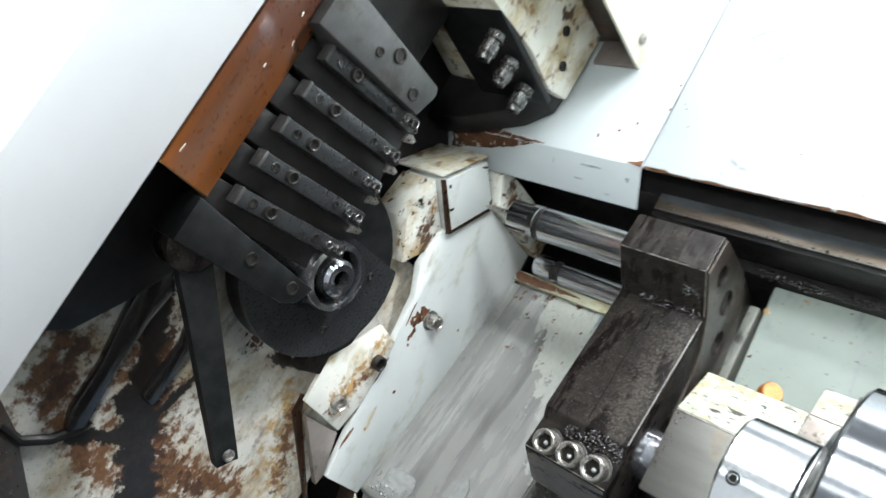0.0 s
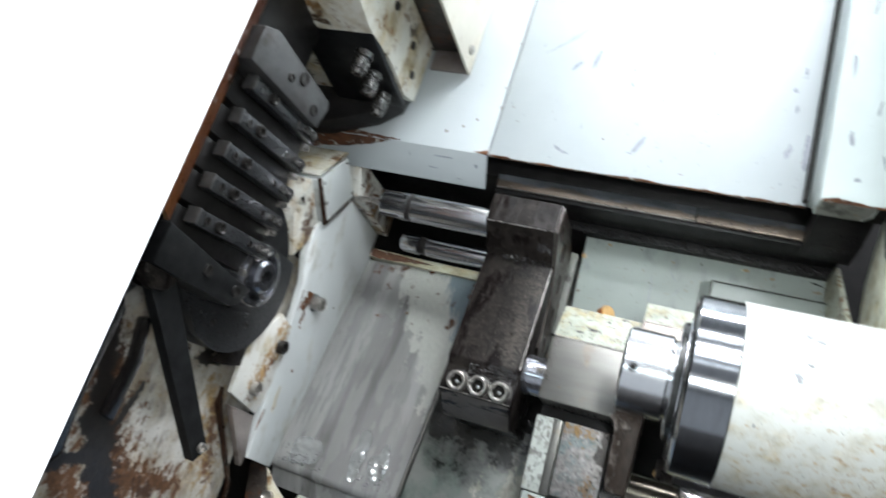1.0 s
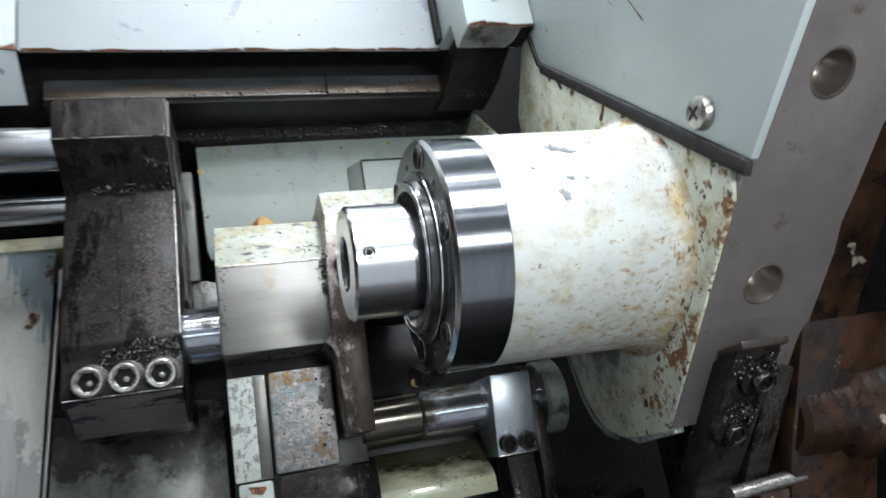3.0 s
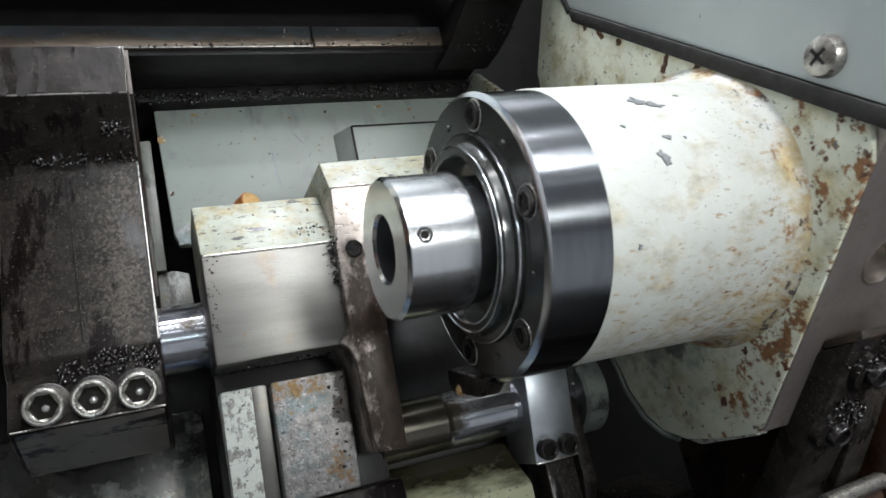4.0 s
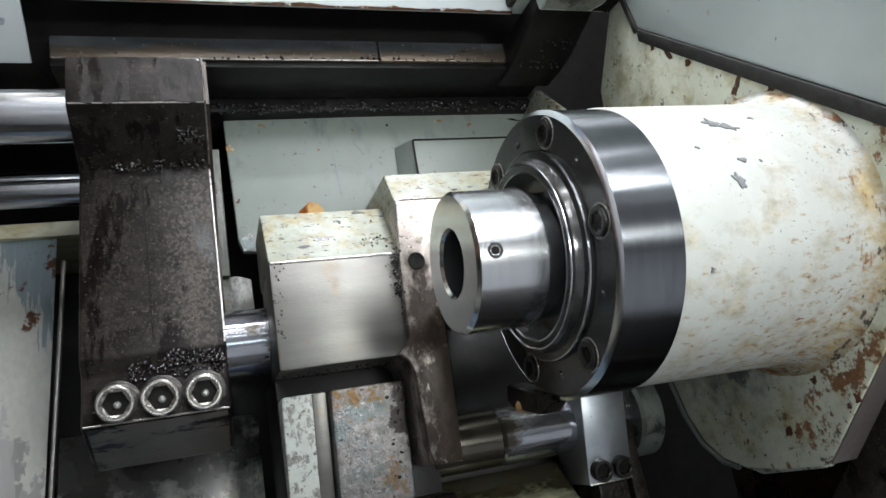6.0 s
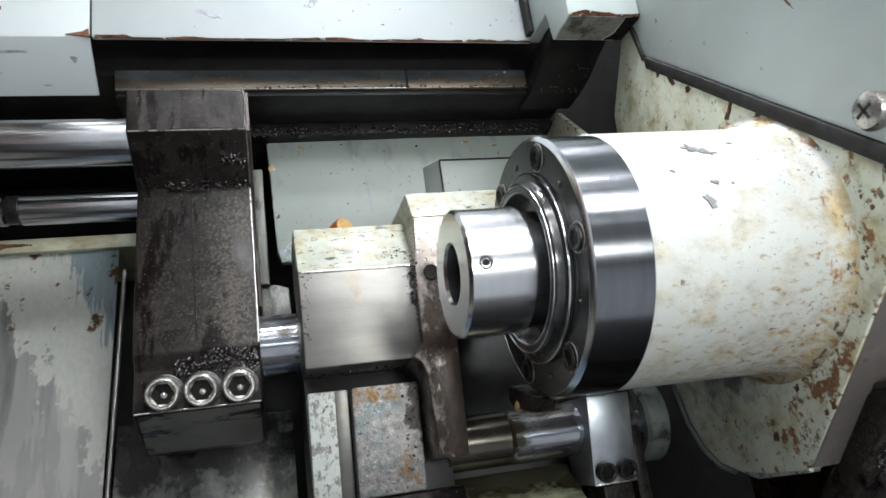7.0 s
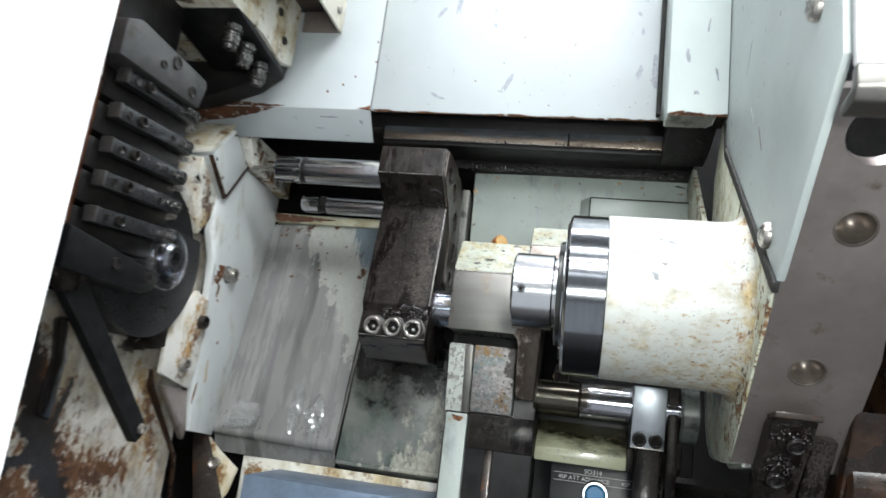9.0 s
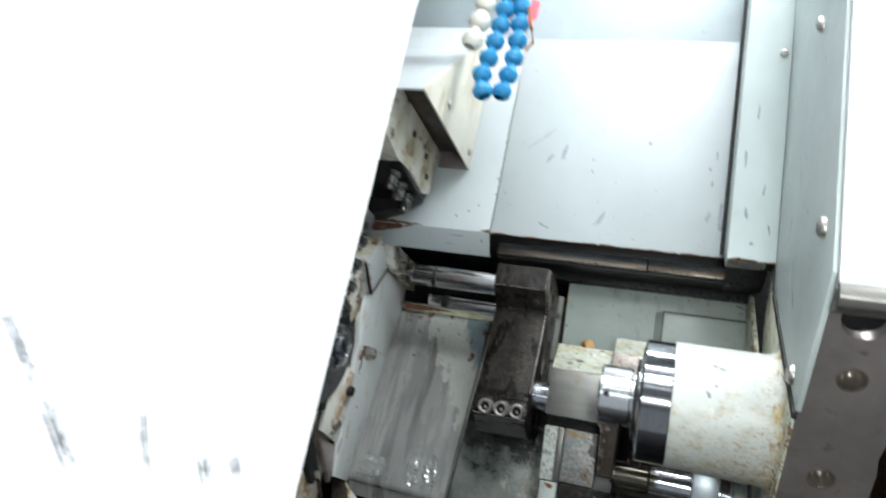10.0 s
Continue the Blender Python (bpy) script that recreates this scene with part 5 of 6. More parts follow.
for k in range(3):
    cs = part("cap_screw", cap_screw((-0.1500 + 0.0143 * k, 0.4255, 0.0018), (0, -1, -0.12), 0.0064, 0.0078), m_screw, arm, "worn steel socket cap screw")
    part("socket", turned([(-0.0016, 0.0044), (0.0, 0.0044), (0.0, 0.0)], 0, 0, 24, m=along(Vector((-0.1500 + 0.0143 * k, 0.4255, 0.0018)) + Vector((0, -1, -0.12)).normalized() * 0.0046, (0, -1, -0.12))), m_socket, cs, "oil-filled socket")
    part("oil_bead", turned([(0.0, 0.0013), (0.0005, 0.0011), (0.0009, 0.0006), (0.0010, 0.0)], 0, 0, 12, m=along(Vector((-0.1497 + 0.0143 * k, 0.4255, 0.0012)) + Vector((0, -1, -0.12)).normalized() * 0.0046, (0, -1, -0.12))), m_wet, cs, "bead of oil in the socket")
    part("washer", turned([(-0.0006, 0.0), (-0.0006, 0.0076), (0.0004, 0.0076), (0.0006, 0.0072), (0.0006, 0.0)], 0, 0, 36, m=along((-0.1500 + 0.0143 * k, 0.4255, 0.0018), (0, -1, -0.12))), m_darkscrew, cs, "dark oily washer")
S1Y, S1Z, S2Y, S2Z = 0.4343, 0.1161, 0.4712, 0.1004
s1 = part("drill_sleeve", turned([(-0.158, 0.0106), (-0.2222, 0.0106), (-0.2228, 0.0097), (-0.2262, 0.0097), (-0.2268, 0.0106), (-0.2310, 0.0106), (-0.2318, 0.0099), (-0.2465, 0.0099), (-0.2482, 0.0086), (-0.2482, 0.0)], S1Y, S1Z, 48), m_sleeve, arm, "polished drill sleeve")
for k in range(6):
    a = radians(60 * k + 15)
    part("slot", box(-0.2480, -0.2325, S1Y + 0.0098 * math.cos(a) - 0.0008, S1Y + 0.0098 * math.cos(a) + 0.0008, S1Z + 0.0098 * math.sin(a) - 0.0008, S1Z + 0.0098 * math.sin(a) + 0.0008, 0.0002), m_darkscrew, s1, "dark spanner slot")
part("drill_bit", turned([(-0.2480, 0.0030), (-0.254, 0.0028), (-0.255, 0.0019), (-0.268, 0.0018), (-0.2725, 0.0)], S1Y, S1Z, 16), m_screw, s1, "thin steel drill bit")
part("groove_band", turned([(-0.2229, 0.0), (-0.2229, 0.0099), (-0.2261, 0.0099), (-0.2261, 0.0)], S1Y, S1Z, 48), m_darkscrew, s1, "dark groove")
s2 = part("drill_sleeve", turned([(-0.158, 0.0076), (-0.2170, 0.0076), (-0.2176, 0.0066), (-0.2235, 0.0066), (-0.2242, 0.0076), (-0.2365, 0.0076), (-0.2385, 0.0064), (-0.2398, 0.0042), (-0.2398, 0.0)], S2Y, S2Z, 48), m_sleeve, arm, "slim polished drill sleeve")
part("groove_band", turned([(-0.2177, 0.0), (-0.2177, 0.0068), (-0.2234, 0.0068), (-0.2234, 0.0)], S2Y, S2Z, 48), m_darkscrew, s2, "dark groove")
lobe = [(0.4205, 0.1325), (0.4175, 0.1120), (0.4400, 0.0965), (0.4520, 0.0830), (0.4590, 0.0640), (0.4600, 0.0420), (0.4760, 0.0330), (0.4880, 0.0400), (0.4950, 0.0600), (0.4960, 0.0850), (0.4900, 0.1100), (0.4780, 0.1260), (0.4600, 0.1335)]
part("end_plate", holed(lobe, [(0.4345, 0.1185, 0.0062), (0.4560, 0.1120, 0.0075), (0.4712, 0.0930, 0.0075), (0.4780, 0.0700, 0.0075), (0.4760, 0.0480, 0.0060)], "x", -0.1124, -0.1112), m_blued, arm, "brown oily end face with a row of bores")
part("pivot_shaft", turned([(-0.1125, 0.0135), (-0.1000, 0.0135), (-0.0958, 0.0135)], 0.449, 0.021, 40), m_oilshaft, arm, "short bright shaft")

# ---- bracket casting ----
brk = thing("bracket", (-0.07, 0.43, 0.02), "chipped cream-painted bracket with a bare machined face", "bracket")
part("machined_face", prism([(0.4113, 0.0036), (0.4113, 0.0436), (0.4180, 0.0436), (0.455, 0.0430), (0.455, 0.0036)], "x", -0.0957, -0.0470, 0.0010), m_machined, brk, "bare machined block face")
part("painted_top", prism([(0.4116, 0.0440), (0.4292, 0.0685), (0.465, 0.0685), (0.465, 0.0440)], "x", -0.0957, -0.0455, 0.0010), m_brkpaint, brk, "chipped cream paint")
part("upper_block", prism([(0.4078, 0.0500), (0.4078, 0.0636), (0.4177, 0.0790), (0.465, 0.0790), (0.465, 0.0500)], "x", -0.0454, 0.004, 0.0012), m_brkpaint, brk, "chipped cream paint")
part("web", prism([(-0.0452, 0.0640), (-0.0030, 0.0640), (-0.0030, 0.0300), (-0.0330, 0.0150), (-0.0345, -0.0375), (-0.0455, -0.0375), (-0.0468, -0.030), (-0.0475, -0.004), (-0.0490, 0.001), (-0.0520, 0.0036), (-0.0478, 0.0090), (-0.0470, 0.0425)], "y", 0.4070, 0.455, 0.0008), m_oiledface, brk, "oil-stained machined web with a rounded inner corner")
# bright lines again draw the glint on the bracket's edges
part("worn_edge", tube_along([(-0.0950, 0.4113, 0.0434), (-0.0475, 0.4113, 0.0434)], 0.0004, 6), m_screw, brk, "rubbed edge with its glint drawn as a bright line")
part("worn_edge", tube_along([(-0.0030, 0.4070, 0.0638), (-0.0450, 0.4070, 0.0638), (-0.0468, 0.4070, 0.0430)], 0.0004, 6), m_screw, brk, "rubbed edge with its glint drawn as a bright line")
crumbs("grease_crust", [(-0.0485, -0.0462, 0.4066, 0.4100, 0.014, 0.045), (-0.0500, -0.0470, 0.4100, 0.4112, 0.026, 0.0430), (-0.060, -0.0465, 0.4130, 0.4180, 0.0450, 0.0520)], 190, 0.0007, m_grease, brk, 36, "dark oily chips in the corner")
part("bolt_hole", cap_screw((-0.0405, 0.4069, 0.0385), (0, -1, 0), 0.0034, 0.0004), m_socket, brk, "dark screw in its hole")
part("left_pillar", prism([(0.4236, -0.0046), (0.4335, -0.0500), (0.455, -0.0500), (0.455, -0.0046)], "x", -0.0952, -0.0785, 0.0012), m_flaking, brk, "white-painted flaking pillar")
part("bare_strip", prism([(0.4233, -0.0050), (0.4332, -0.0496), (0.4340, -0.0496), (0.4240, -0.0050)], "x", -0.0840, -0.0787, 0.0003), m_machined, brk, "strip of bare metal")
part("rust_pillar", prism([(0.4205, -0.0046), (0.4275, -0.0490), (0.455, -0.0490), (0.455, -0.0046)], "x", -0.0775, -0.0490, 0.0015), m_pitted, brk, "pitted rusty steel pad")
# near-black back paints the shade inside the recess
part("recess_back", box(-0.0955, -0.0345, 0.440, 0.50, -0.110, 0.0036, 0.0005), m_void, brk, "back of the recess, coloured near-black as shade")
part("rust_chip", prism([(-0.0900, -0.0520), (-0.0815, -0.0530), (-0.0840, -0.0562), (-0.0885, -0.0552)], "y", 0.4340, 0.4344, 0), m_rustedge, brk, "rust chip")
part("lower_column", box(-0.0940, -0.0790, 0.4345, 0.455, -0.24, -0.0505, 0.0010), m_coverplate, brk, "pale painted lower column")
part("lower_block", box(-0.0765, -0.0330, 0.4255, 0.455, -0.072, -0.0495, 0.0012), m_oily, brk, "dark oily lower block")
part("slot_post", box(-0.0655, -0.0600, 0.436, 0.455, -0.20, -0.072, 0.0008), m_blued, brk, "brown steel post")
crumbs("chip_crust", [(-0.0953, -0.0900, 0.4109, 0.4113, 0.028, 0.0430), (-0.0953, -0.0925, 0.4109, 0.4113, 0.015, 0.030), (-0.0520, -0.0475, 0.4109, 0.4113, 0.026, 0.043)], 60, 0.0005, m_rustdark, brk, 33, "brown chips stuck in oil")
crumbs("grease_crust", [(-0.0565, -0.0495, 0.4195, 0.4265, -0.040, -0.006), (-0.0945, -0.048, 0.4225, 0.4400, 0.0030, 0.0036)], 90, 0.0009, m_grease, brk, 34, "beads of black grease")
crumbs("chip_crust", [(-0.092, -0.050, 0.4180, 0.4186, 0.0525, 0.0530), (-0.090, -0.050, 0.4240, 0.4246, 0.0610, 0.0616), (-0.085, -0.05, 0.432, 0.45, 0.0683, 0.0688)], 30, 0.0009, m_grease, brk, 35, "dark chips")
knob = thing("orange_knob", (-0.0715, 0.4490, 0.0735), "small tan round knob on the bracket", "knob")
part("grip", turned([(-0.0040, 0.0), (-0.0040, 0.0044), (-0.0030, 0.0052), (0.0024, 0.0054), (0.0030, 0.0050), (0.0031, 0.0)], 0, 0, 28, m=along((-0.0715, 0.4490, 0.0738), (0.55, -0.80, 0.20))), m_brown, knob, "brown knurled side")
part("face", turned([(0.0030, 0.0049), (0.0036, 0.0044), (0.0038, 0.0)], 0, 0, 28, m=along((-0.0715, 0.4490, 0.0738), (0.55, -0.80, 0.20))), m_cork, knob, "tan face")
part("stem", box(-0.0735, -0.0695, 0.4480, 0.4540, 0.0684, 0.0715, 0.0004), m_darkscrew, knob, "dark stem")

# ---- shaft, clamp and control label ----
clamp = thing("shaft_clamp", (0.04, 0.44, -0.04), "bare steel shaft clamp with two black cap screws", "clamp")
part("clamp_block", prism([(0.4268, -0.0196), (0.4350, -0.0585), (0.460, -0.0585), (0.460, -0.0196)], "x", 0.0280, 0.0492, 0.0008), m_clampsteel, clamp)
part("worn_edge", box(0.0282, 0.0490, 0.4345, 0.4352, -0.0588, -0.0580, 0.0002), m_screw, clamp, "bright worn lower edge")
for x in (0.0345, 0.0447):
    cs = part("cap_screw", cap_screw((x - 0.0012, 0.4340, -0.0528), (0, -1, -0.2), 0.0045, 0.0046), m_darkscrew, clamp, "black socket cap screw")
    part("socket", turned([(0.0, 0.0027), (0.0002, 0.0026), (0.0002, 0.0)], 0, 0, 16, m=along((x - 0.0012, 0.4312, -0.0534), (0, -1, -0.2))), m_socket, cs, "oil-filled socket")
part("clamp_stem", box(0.0325, 0.0470, 0.436, 0.455, -0.20, -0.0592, 0.0008), m_oily, clamp, "dark grey stem")
shaft = thing("ground_shaft", (0.01, 0.4495, -0.0325), "bright ground steel shaft through the clamp", "shaft")
part("shaft_sleeve", turned([(-0.036, 0.0), (-0.036, 0.0122), (-0.0066, 0.0122), (-0.0060, 0.0116), (-0.0060, 0.0)], 0.4480, -0.0325, 56), m_darksleeve, shaft, "shaft sleeve, coloured dark for what it reflects")
part("shaft_rod", turned([(-0.0060, 0.0110), (-0.0052, 0.0118), (-0.0046, 0.0124), (0.0505, 0.0124), (0.0510, 0.0070), (0.068, 0.0070), (0.068, 0.0)], 0.4480, -0.0325, 56), m_oilshaft, shaft)
part("bearing_cap", turned([(0.0590, 0.0072), (0.0590, 0.0180), (0.0605, 0.0195), (0.070, 0.0195), (0.0705, 0.0)], 0.4515, -0.0330, 40), m_dimgreen, shaft, "grey-green bearing cap")
pb2 = thing("pale_bar", (0.0, 0.45, -0.065), "oily pale yellow sloping bar with the shaft's shade painted on its top", "bar")
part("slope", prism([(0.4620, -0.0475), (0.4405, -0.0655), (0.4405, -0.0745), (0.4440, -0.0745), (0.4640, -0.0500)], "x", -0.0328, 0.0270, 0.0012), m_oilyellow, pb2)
crumbs("oil_bead", [(-0.031, 0.026, 0.4404, 0.4409, -0.0720, -0.0645), (-0.010, 0.026, 0.4404, 0.4430, -0.0665, -0.0640)], 160, 0.0006, m_wet, pb2, 41, "small beads of coolant")
sb = thing("shaft_backing", (0.02, 0.475, -0.03), "dark oily casting behind the shaft", "casting")
part("casting_body", box(-0.034, 0.074, 0.476, 0.50, -0.0755, 0.02, 0.0012), m_void, sb)
part("lower_ledge", box(-0.034, 0.056, 0.4600, 0.4655, -0.0755, -0.0560, 0.0012), m_oily, sb, "oily ledge")
part("upright_rib", prism([(0.4560, 0.010), (0.4655, 0.018), (0.4655, -0.075), (0.4600, -0.070)], "x", 0.0565, 0.0640, 0.0012), m_oily, sb, "dark upright rib")
bc = thing("bearing_casting", (0.058, 0.45, -0.05), "dark grey oily bearing casting below the housing", "casting")
# dark colour puts the shadow between clamp and flange on this plate
part("web_plate", prism([(0.4420, -0.0180), (0.4560, -0.0140), (0.4655, -0.030), (0.4655, -0.1050), (0.4480, -0.0980), (0.4400, -0.0700)], "x", 0.0515, 0.0585, 0.0015), m_oily, bc, "web plate, coloured dark for the shadow beside the clamp")
part("foot", prism([(0.430, -0.0850), (0.4655, -0.0780), (0.4655, -0.1300), (0.4350, -0.1300)], "x", 0.0590, 0.1000, 0.0020), m_socket, bc, "oily foot")
part("pipe", tube_along([(0.060, 0.4250, -0.0900), (0.085, 0.4150, -0.0960), (0.110, 0.4050, -0.0940), (0.140, 0.400, -0.0900)], 0.0035, 12), m_grease, bc, "black oily pipe")
panel = thing("control_label", (0.02, 0.487, -0.10), "black engraved control label with a blue push button", "label plate")
part("plate", box(-0.0217, 0.064, 0.4865, 0.490, -0.150, -0.0765, 0.0006), m_label, panel)
btn = part("button_ring", turned([(0, 0.0098), (0.003, 0.0098), (0.0042, 0.0088), (0.0042, 0.0072), (0.0030, 0.0068)], 0, 0, 40, m=along((0.0100, 0.4865, -0.0955), (0, -1, 0))), m_chrome, panel, "chrome bezel")
part("button_cap", turned([(0.0005, 0.0068), (0.0050, 0.0066), (0.0056, 0.0058), (0.0056, 0.0)], 0, 0, 40, m=along((0.0100, 0.4865, -0.0955), (0, -1, 0))), m_blue, btn, "blue push button")


def words(text, x, y, z, size, parent):
    cu = bpy.data.curves.new("lettering", "FONT")
    cu.body, cu.size, cu.extrude, cu.align_x = text, size, 0.00008, "LEFT"
    tmp = new("lettering_tmp", cu)
    me = bpy.data.meshes.new_from_object(tmp.evaluated_get(bpy.context.evaluated_depsgraph_get()))
    bpy.data.objects.remove(tmp)
    b = bmesh.new()
    b.from_mesh(me)
    bmesh.ops.transform(b, matrix=Matrix.Translation((x, y, z)) @ Matrix.Rotation(radians(90), 4, "X"), verts=b.verts)
    return part("lettering", b, m_print, parent, "white engraved lettering")


words("SO314", 0.0015, 0.4862, -0.0822, 0.0045, panel)
words("4SP ATT ADVANCE", -0.0165, 0.4862, -0.0874, 0.0042, panel)
words("4SP ATT RETRACT", 0.0275, 0.4862, -0.0874, 0.0042, panel)
for zz in (-0.0832, -0.0886):
    part("rule_line", box(-0.0195, 0.0625, 0.4860, 0.4866, zz - 0.00015, zz + 0.00015, 0), m_print, panel)

# ---- tool slide with gang tools ----
slide = thing("tool_slide", (-0.30, 0.27, 0.06), "dark oiled gang tool slide on the end wall", "tool slide")
part("slide_body", box(-0.334, -0.286, 0.262, 0.335, -0.004, 0.30, 0.001), m_void, slide)
part("top_block", prism([(0.250, 0.1335), (0.262, 0.1395), (0.3310, 0.1378), (0.3335, 0.1335), (0.3285, 0.1172), (0.250, 0.1125)], "x", -0.2855, -0.2570, 0.0010), m_topblock, slide, "grey steel end block")
for y, z, r in ((0.286, 0.1255, 0.0026), (0.298, 0.1325, 0.0042), (0.318, 0.1235, 0.0036)):
    part("cap_screw", cap_screw((-0.2570, y, z), (1, 0, 0), r, 0.0012), m_darkscrew, slide, "black socket screw")
part("low_arm", prism([(0.2505, 0.0185), (0.3170, 0.0112), (0.3335, 0.0098), (0.3280, -0.0010), (0.3200, -0.0045), (0.2505, -0.0035)], "x", -0.2840, -0.2615, 0.0010), m_shank, slide, "dark steel lower arm")
for y, z in ((0.290, 0.0068), (0.3200, 0.0045)):
    part("cap_screw", cap_screw((-0.2615, y, z), (1, 0, 0), 0.0036, 0.0012), m_darkscrew, slide, "black socket screw")
TZ = (0.1125, 0.0916, 0.0715, 0.0525, 0.0327)


def tool(z):
    """A clamping bar, slightly tipped up at its tip, before a recessed black shank."""
    t = thing("turning_tool", (-0.27, 0.30, z), "dark oiled turning tool clamped by small bright screws in the slide", "cutting tool", "gang tools in the slide")

    def up(y):
        return z + (y - 0.2675) * 0.085
    part("holder", prism([(0.2675, up(0.2675) - 0.0088), (0.2675, up(0.2675)), (0.3380, up(0.3380)), (0.3385, up(0.3380) - 0.0088)], "x", -0.2695, -0.2620, 0.0005), m_holder, t, "dark grey clamping bar")
    part("end_tab", box(-0.2690, -0.2614, 0.2655, 0.2674, z - 0.0086, z + 0.0002, 0.0003), m_topblock, t, "worn bar end")
    part("shank", prism([(0.255, z - 0.0185), (0.255, z - 0.002), (0.3420, z + 0.003), (0.3420, z - 0.0145)], "x", -0.2855, -0.2710, 0.0006), m_void, t, "black square shank")
    part("tip", prism([(0.3402, z + 0.001), (0.3402, z - 0.0065), (0.3475, z - 0.0040), (0.3485, z - 0.0015)], "x", -0.2780, -0.2690, 0.0003), m_screw, t, "bright ground tip")
    for y, rad, high, mat in ((0.2745, 0.0024, 0.0008, m_grease), (0.2845, 0.0034, 0.0030, m_darkscrew), (0.3165, 0.0020, 0.0006, m_grease), (0.3255, 0.0024, 0.0026, m_darknozzle), (0.3325, 0.0026, 0.0034, m_darknozzle)):
        part("screw", cap_screw((-0.2620, y, up(y) - 0.0044), (1, 0, 0), rad, high, n=20), mat, t, "small clamping screw")
    part("oil_bead", turned([(0.0, 0.0016), (0.0006, 0.0012), (0.0009, 0.0)], 0, 0, 12, m=along((-0.2620, 0.3375, up(0.3375) - 0.0060), (1, 0, 0))), m_grease, t, "bead of oil")
    return t


first = tool(TZ[0])
for z in TZ[1:]:
    copy_thing(first, Matrix.Translation((-0.27, 0.30, z)))

bush = thing("guide_bushing", (-0.28, AY, AZ), "dark steel guide bushing disc with a bright bore", "bushing")
part("disc", turned([(-0.300, 0.020), (-0.300, 0.0530), (-0.2870, 0.0530), (-0.2860, 0.0520), (-0.2860, 0.0200)], 0.352, 0.0250, 72), m_shank, bush, "dark round plate")
flat = [(0.352 + 0.0535 * math.cos(radians(a)), 0.0250 + 0.0535 * math.sin(radians(a))) for a in range(-207, 28, 5)]
part("half_disc", holed(flat, [(AY, AZ, 0.0205)], "x", -0.2862, -0.2815), m_holder, bush, "grey half-round face plate with a flat top edge", angle=20)
part("bore_ring", turned([(-0.290, 0.0205), (-0.2690, 0.0200), (-0.2675, 0.0190), (-0.2670, 0.0160), (-0.2690, 0.0150), (-0.290, 0.0145)], AY, AZ, 48), m_oilshaft, bush, "bright ring round the bore")
part("bush_nose", turned([(-0.288, 0.0140), (-0.2660, 0.0105), (-0.2640, 0.0085), (-0.2640, 0.0050), (-0.285, 0.0045)], AY, AZ, 40), m_oilshaft, bush, "shiny bushing nose")
for a in (200, 255, 310, 20):
    part("screw", cap_screw((-0.2815, AY + 0.037 * math.cos(radians(a)), AZ + 0.037 * math.sin(radians(a))), (1, 0, 0), 0.0022, 0.001, n=20), m_darkscrew, bush)
part("side_block", prism([(0.385, -0.012), (0.402, 0.010), (0.410, 0.002), (0.405, -0.030), (0.380, -0.034)], "x", -0.300, -0.290, 0.001), m_oily, bush, "dark oily block")

lever = thing("stop_lever", (-0.265, 0.27, -0.005), "black flat steel lever with a bright pin", "lever")
d = Vector((0.0125, 0.0685, -0.0785))
u = d.normalized()
w = u.cross(Vector((1, 0, 0))).normalized()
lb = bmesh.new()
P0, P1 = Vector((-0.269, 0.266, -0.003)), Vector((-0.2555, 0.3385, -0.0855))
q = [P0 - w * 0.0085, P0 + w * 0.0085, P1 + w * 0.0058, P1 - w * 0.0058]
lo = [lb.verts.new(p) for p in q]
hi = [lb.verts.new(p + Vector((-0.006, 0, 0))) for p in q]
lb.faces.new(lo)
lb.faces.new(hi[::-1])
for i in range(4):
    lb.faces.new((lo[i], lo[(i + 1) % 4], hi[(i + 1) % 4], hi[i]))
part("bar", soften(lb, 0.0008), m_shank, lever)
part("hub", turned([(-0.284, 0), (-0.284, 0.0130), (-0.2665, 0.0130), (-0.2655, 0.0120), (-0.2655, 0)], 0.264, -0.001, 32), m_oily, lever, "dark oily hub")
part("pin", cap_screw((-0.2553, 0.3355, -0.0815), (1, 0, 0), 0.0030, 0.0018, n=20), m_screw, lever, "bright pin head")

# ---- coolant block, cover box, hoses ----
blk = thing("coolant_block", (-0.27, 0.36, 0.21), "rust-stained white block with three coolant nozzles", "nozzle block")
part("block", prism([(0.2680, 0.245), (0.4185, 0.245), (0.4185, 0.1950), (0.3985, 0.1885), (0.3687, 0.1935), (0.3235, 0.1900), (0.2950, 0.1960), (0.2680, 0.2000)], "x", -0.330, -0.2445, 0.001), m_stained, blk)
part("dark_base", prism([(0.330, 0.1945), (0.4060, 0.1865), (0.4060, 0.1820), (0.330, 0.1900)], "x", -0.300, -0.2450, 0.0008), m_shank, blk, "black nozzle base")
# black block, fills the shadowed gap behind the nozzles
part("dark_backing", prism([(-0.335, 0.1560), (-0.304, 0.1605), (-0.268, 0.1735), (-0.252, 0.1865), (-0.250, 0.2000), (-0.335, 0.2000)], "y", 0.4040, 0.4240, 0.0015), m_void, blk, "black block behind the nozzles, partly standing in for shadow")
for y in (0.3480, 0.3690, 0.3920):
    z = 0.1880 - 0.11 * (y - 0.3480)
    n = part("nozzle", turned([(0, 0.0062), (0.004, 0.0062), (0.0048, 0.0046), (0.0065, 0.0046), (0.0072, 0.0058), (0.0130, 0.0058), (0.0138, 0.0048), (0.0170, 0.0044), (0.0170, 0.0022), (0.010, 0.0020)], 0, 0, 24, m=along((-0.2560, y, z), (-0.12, 0.1, -1))), m_darknozzle, blk, "steel coolant nozzle")
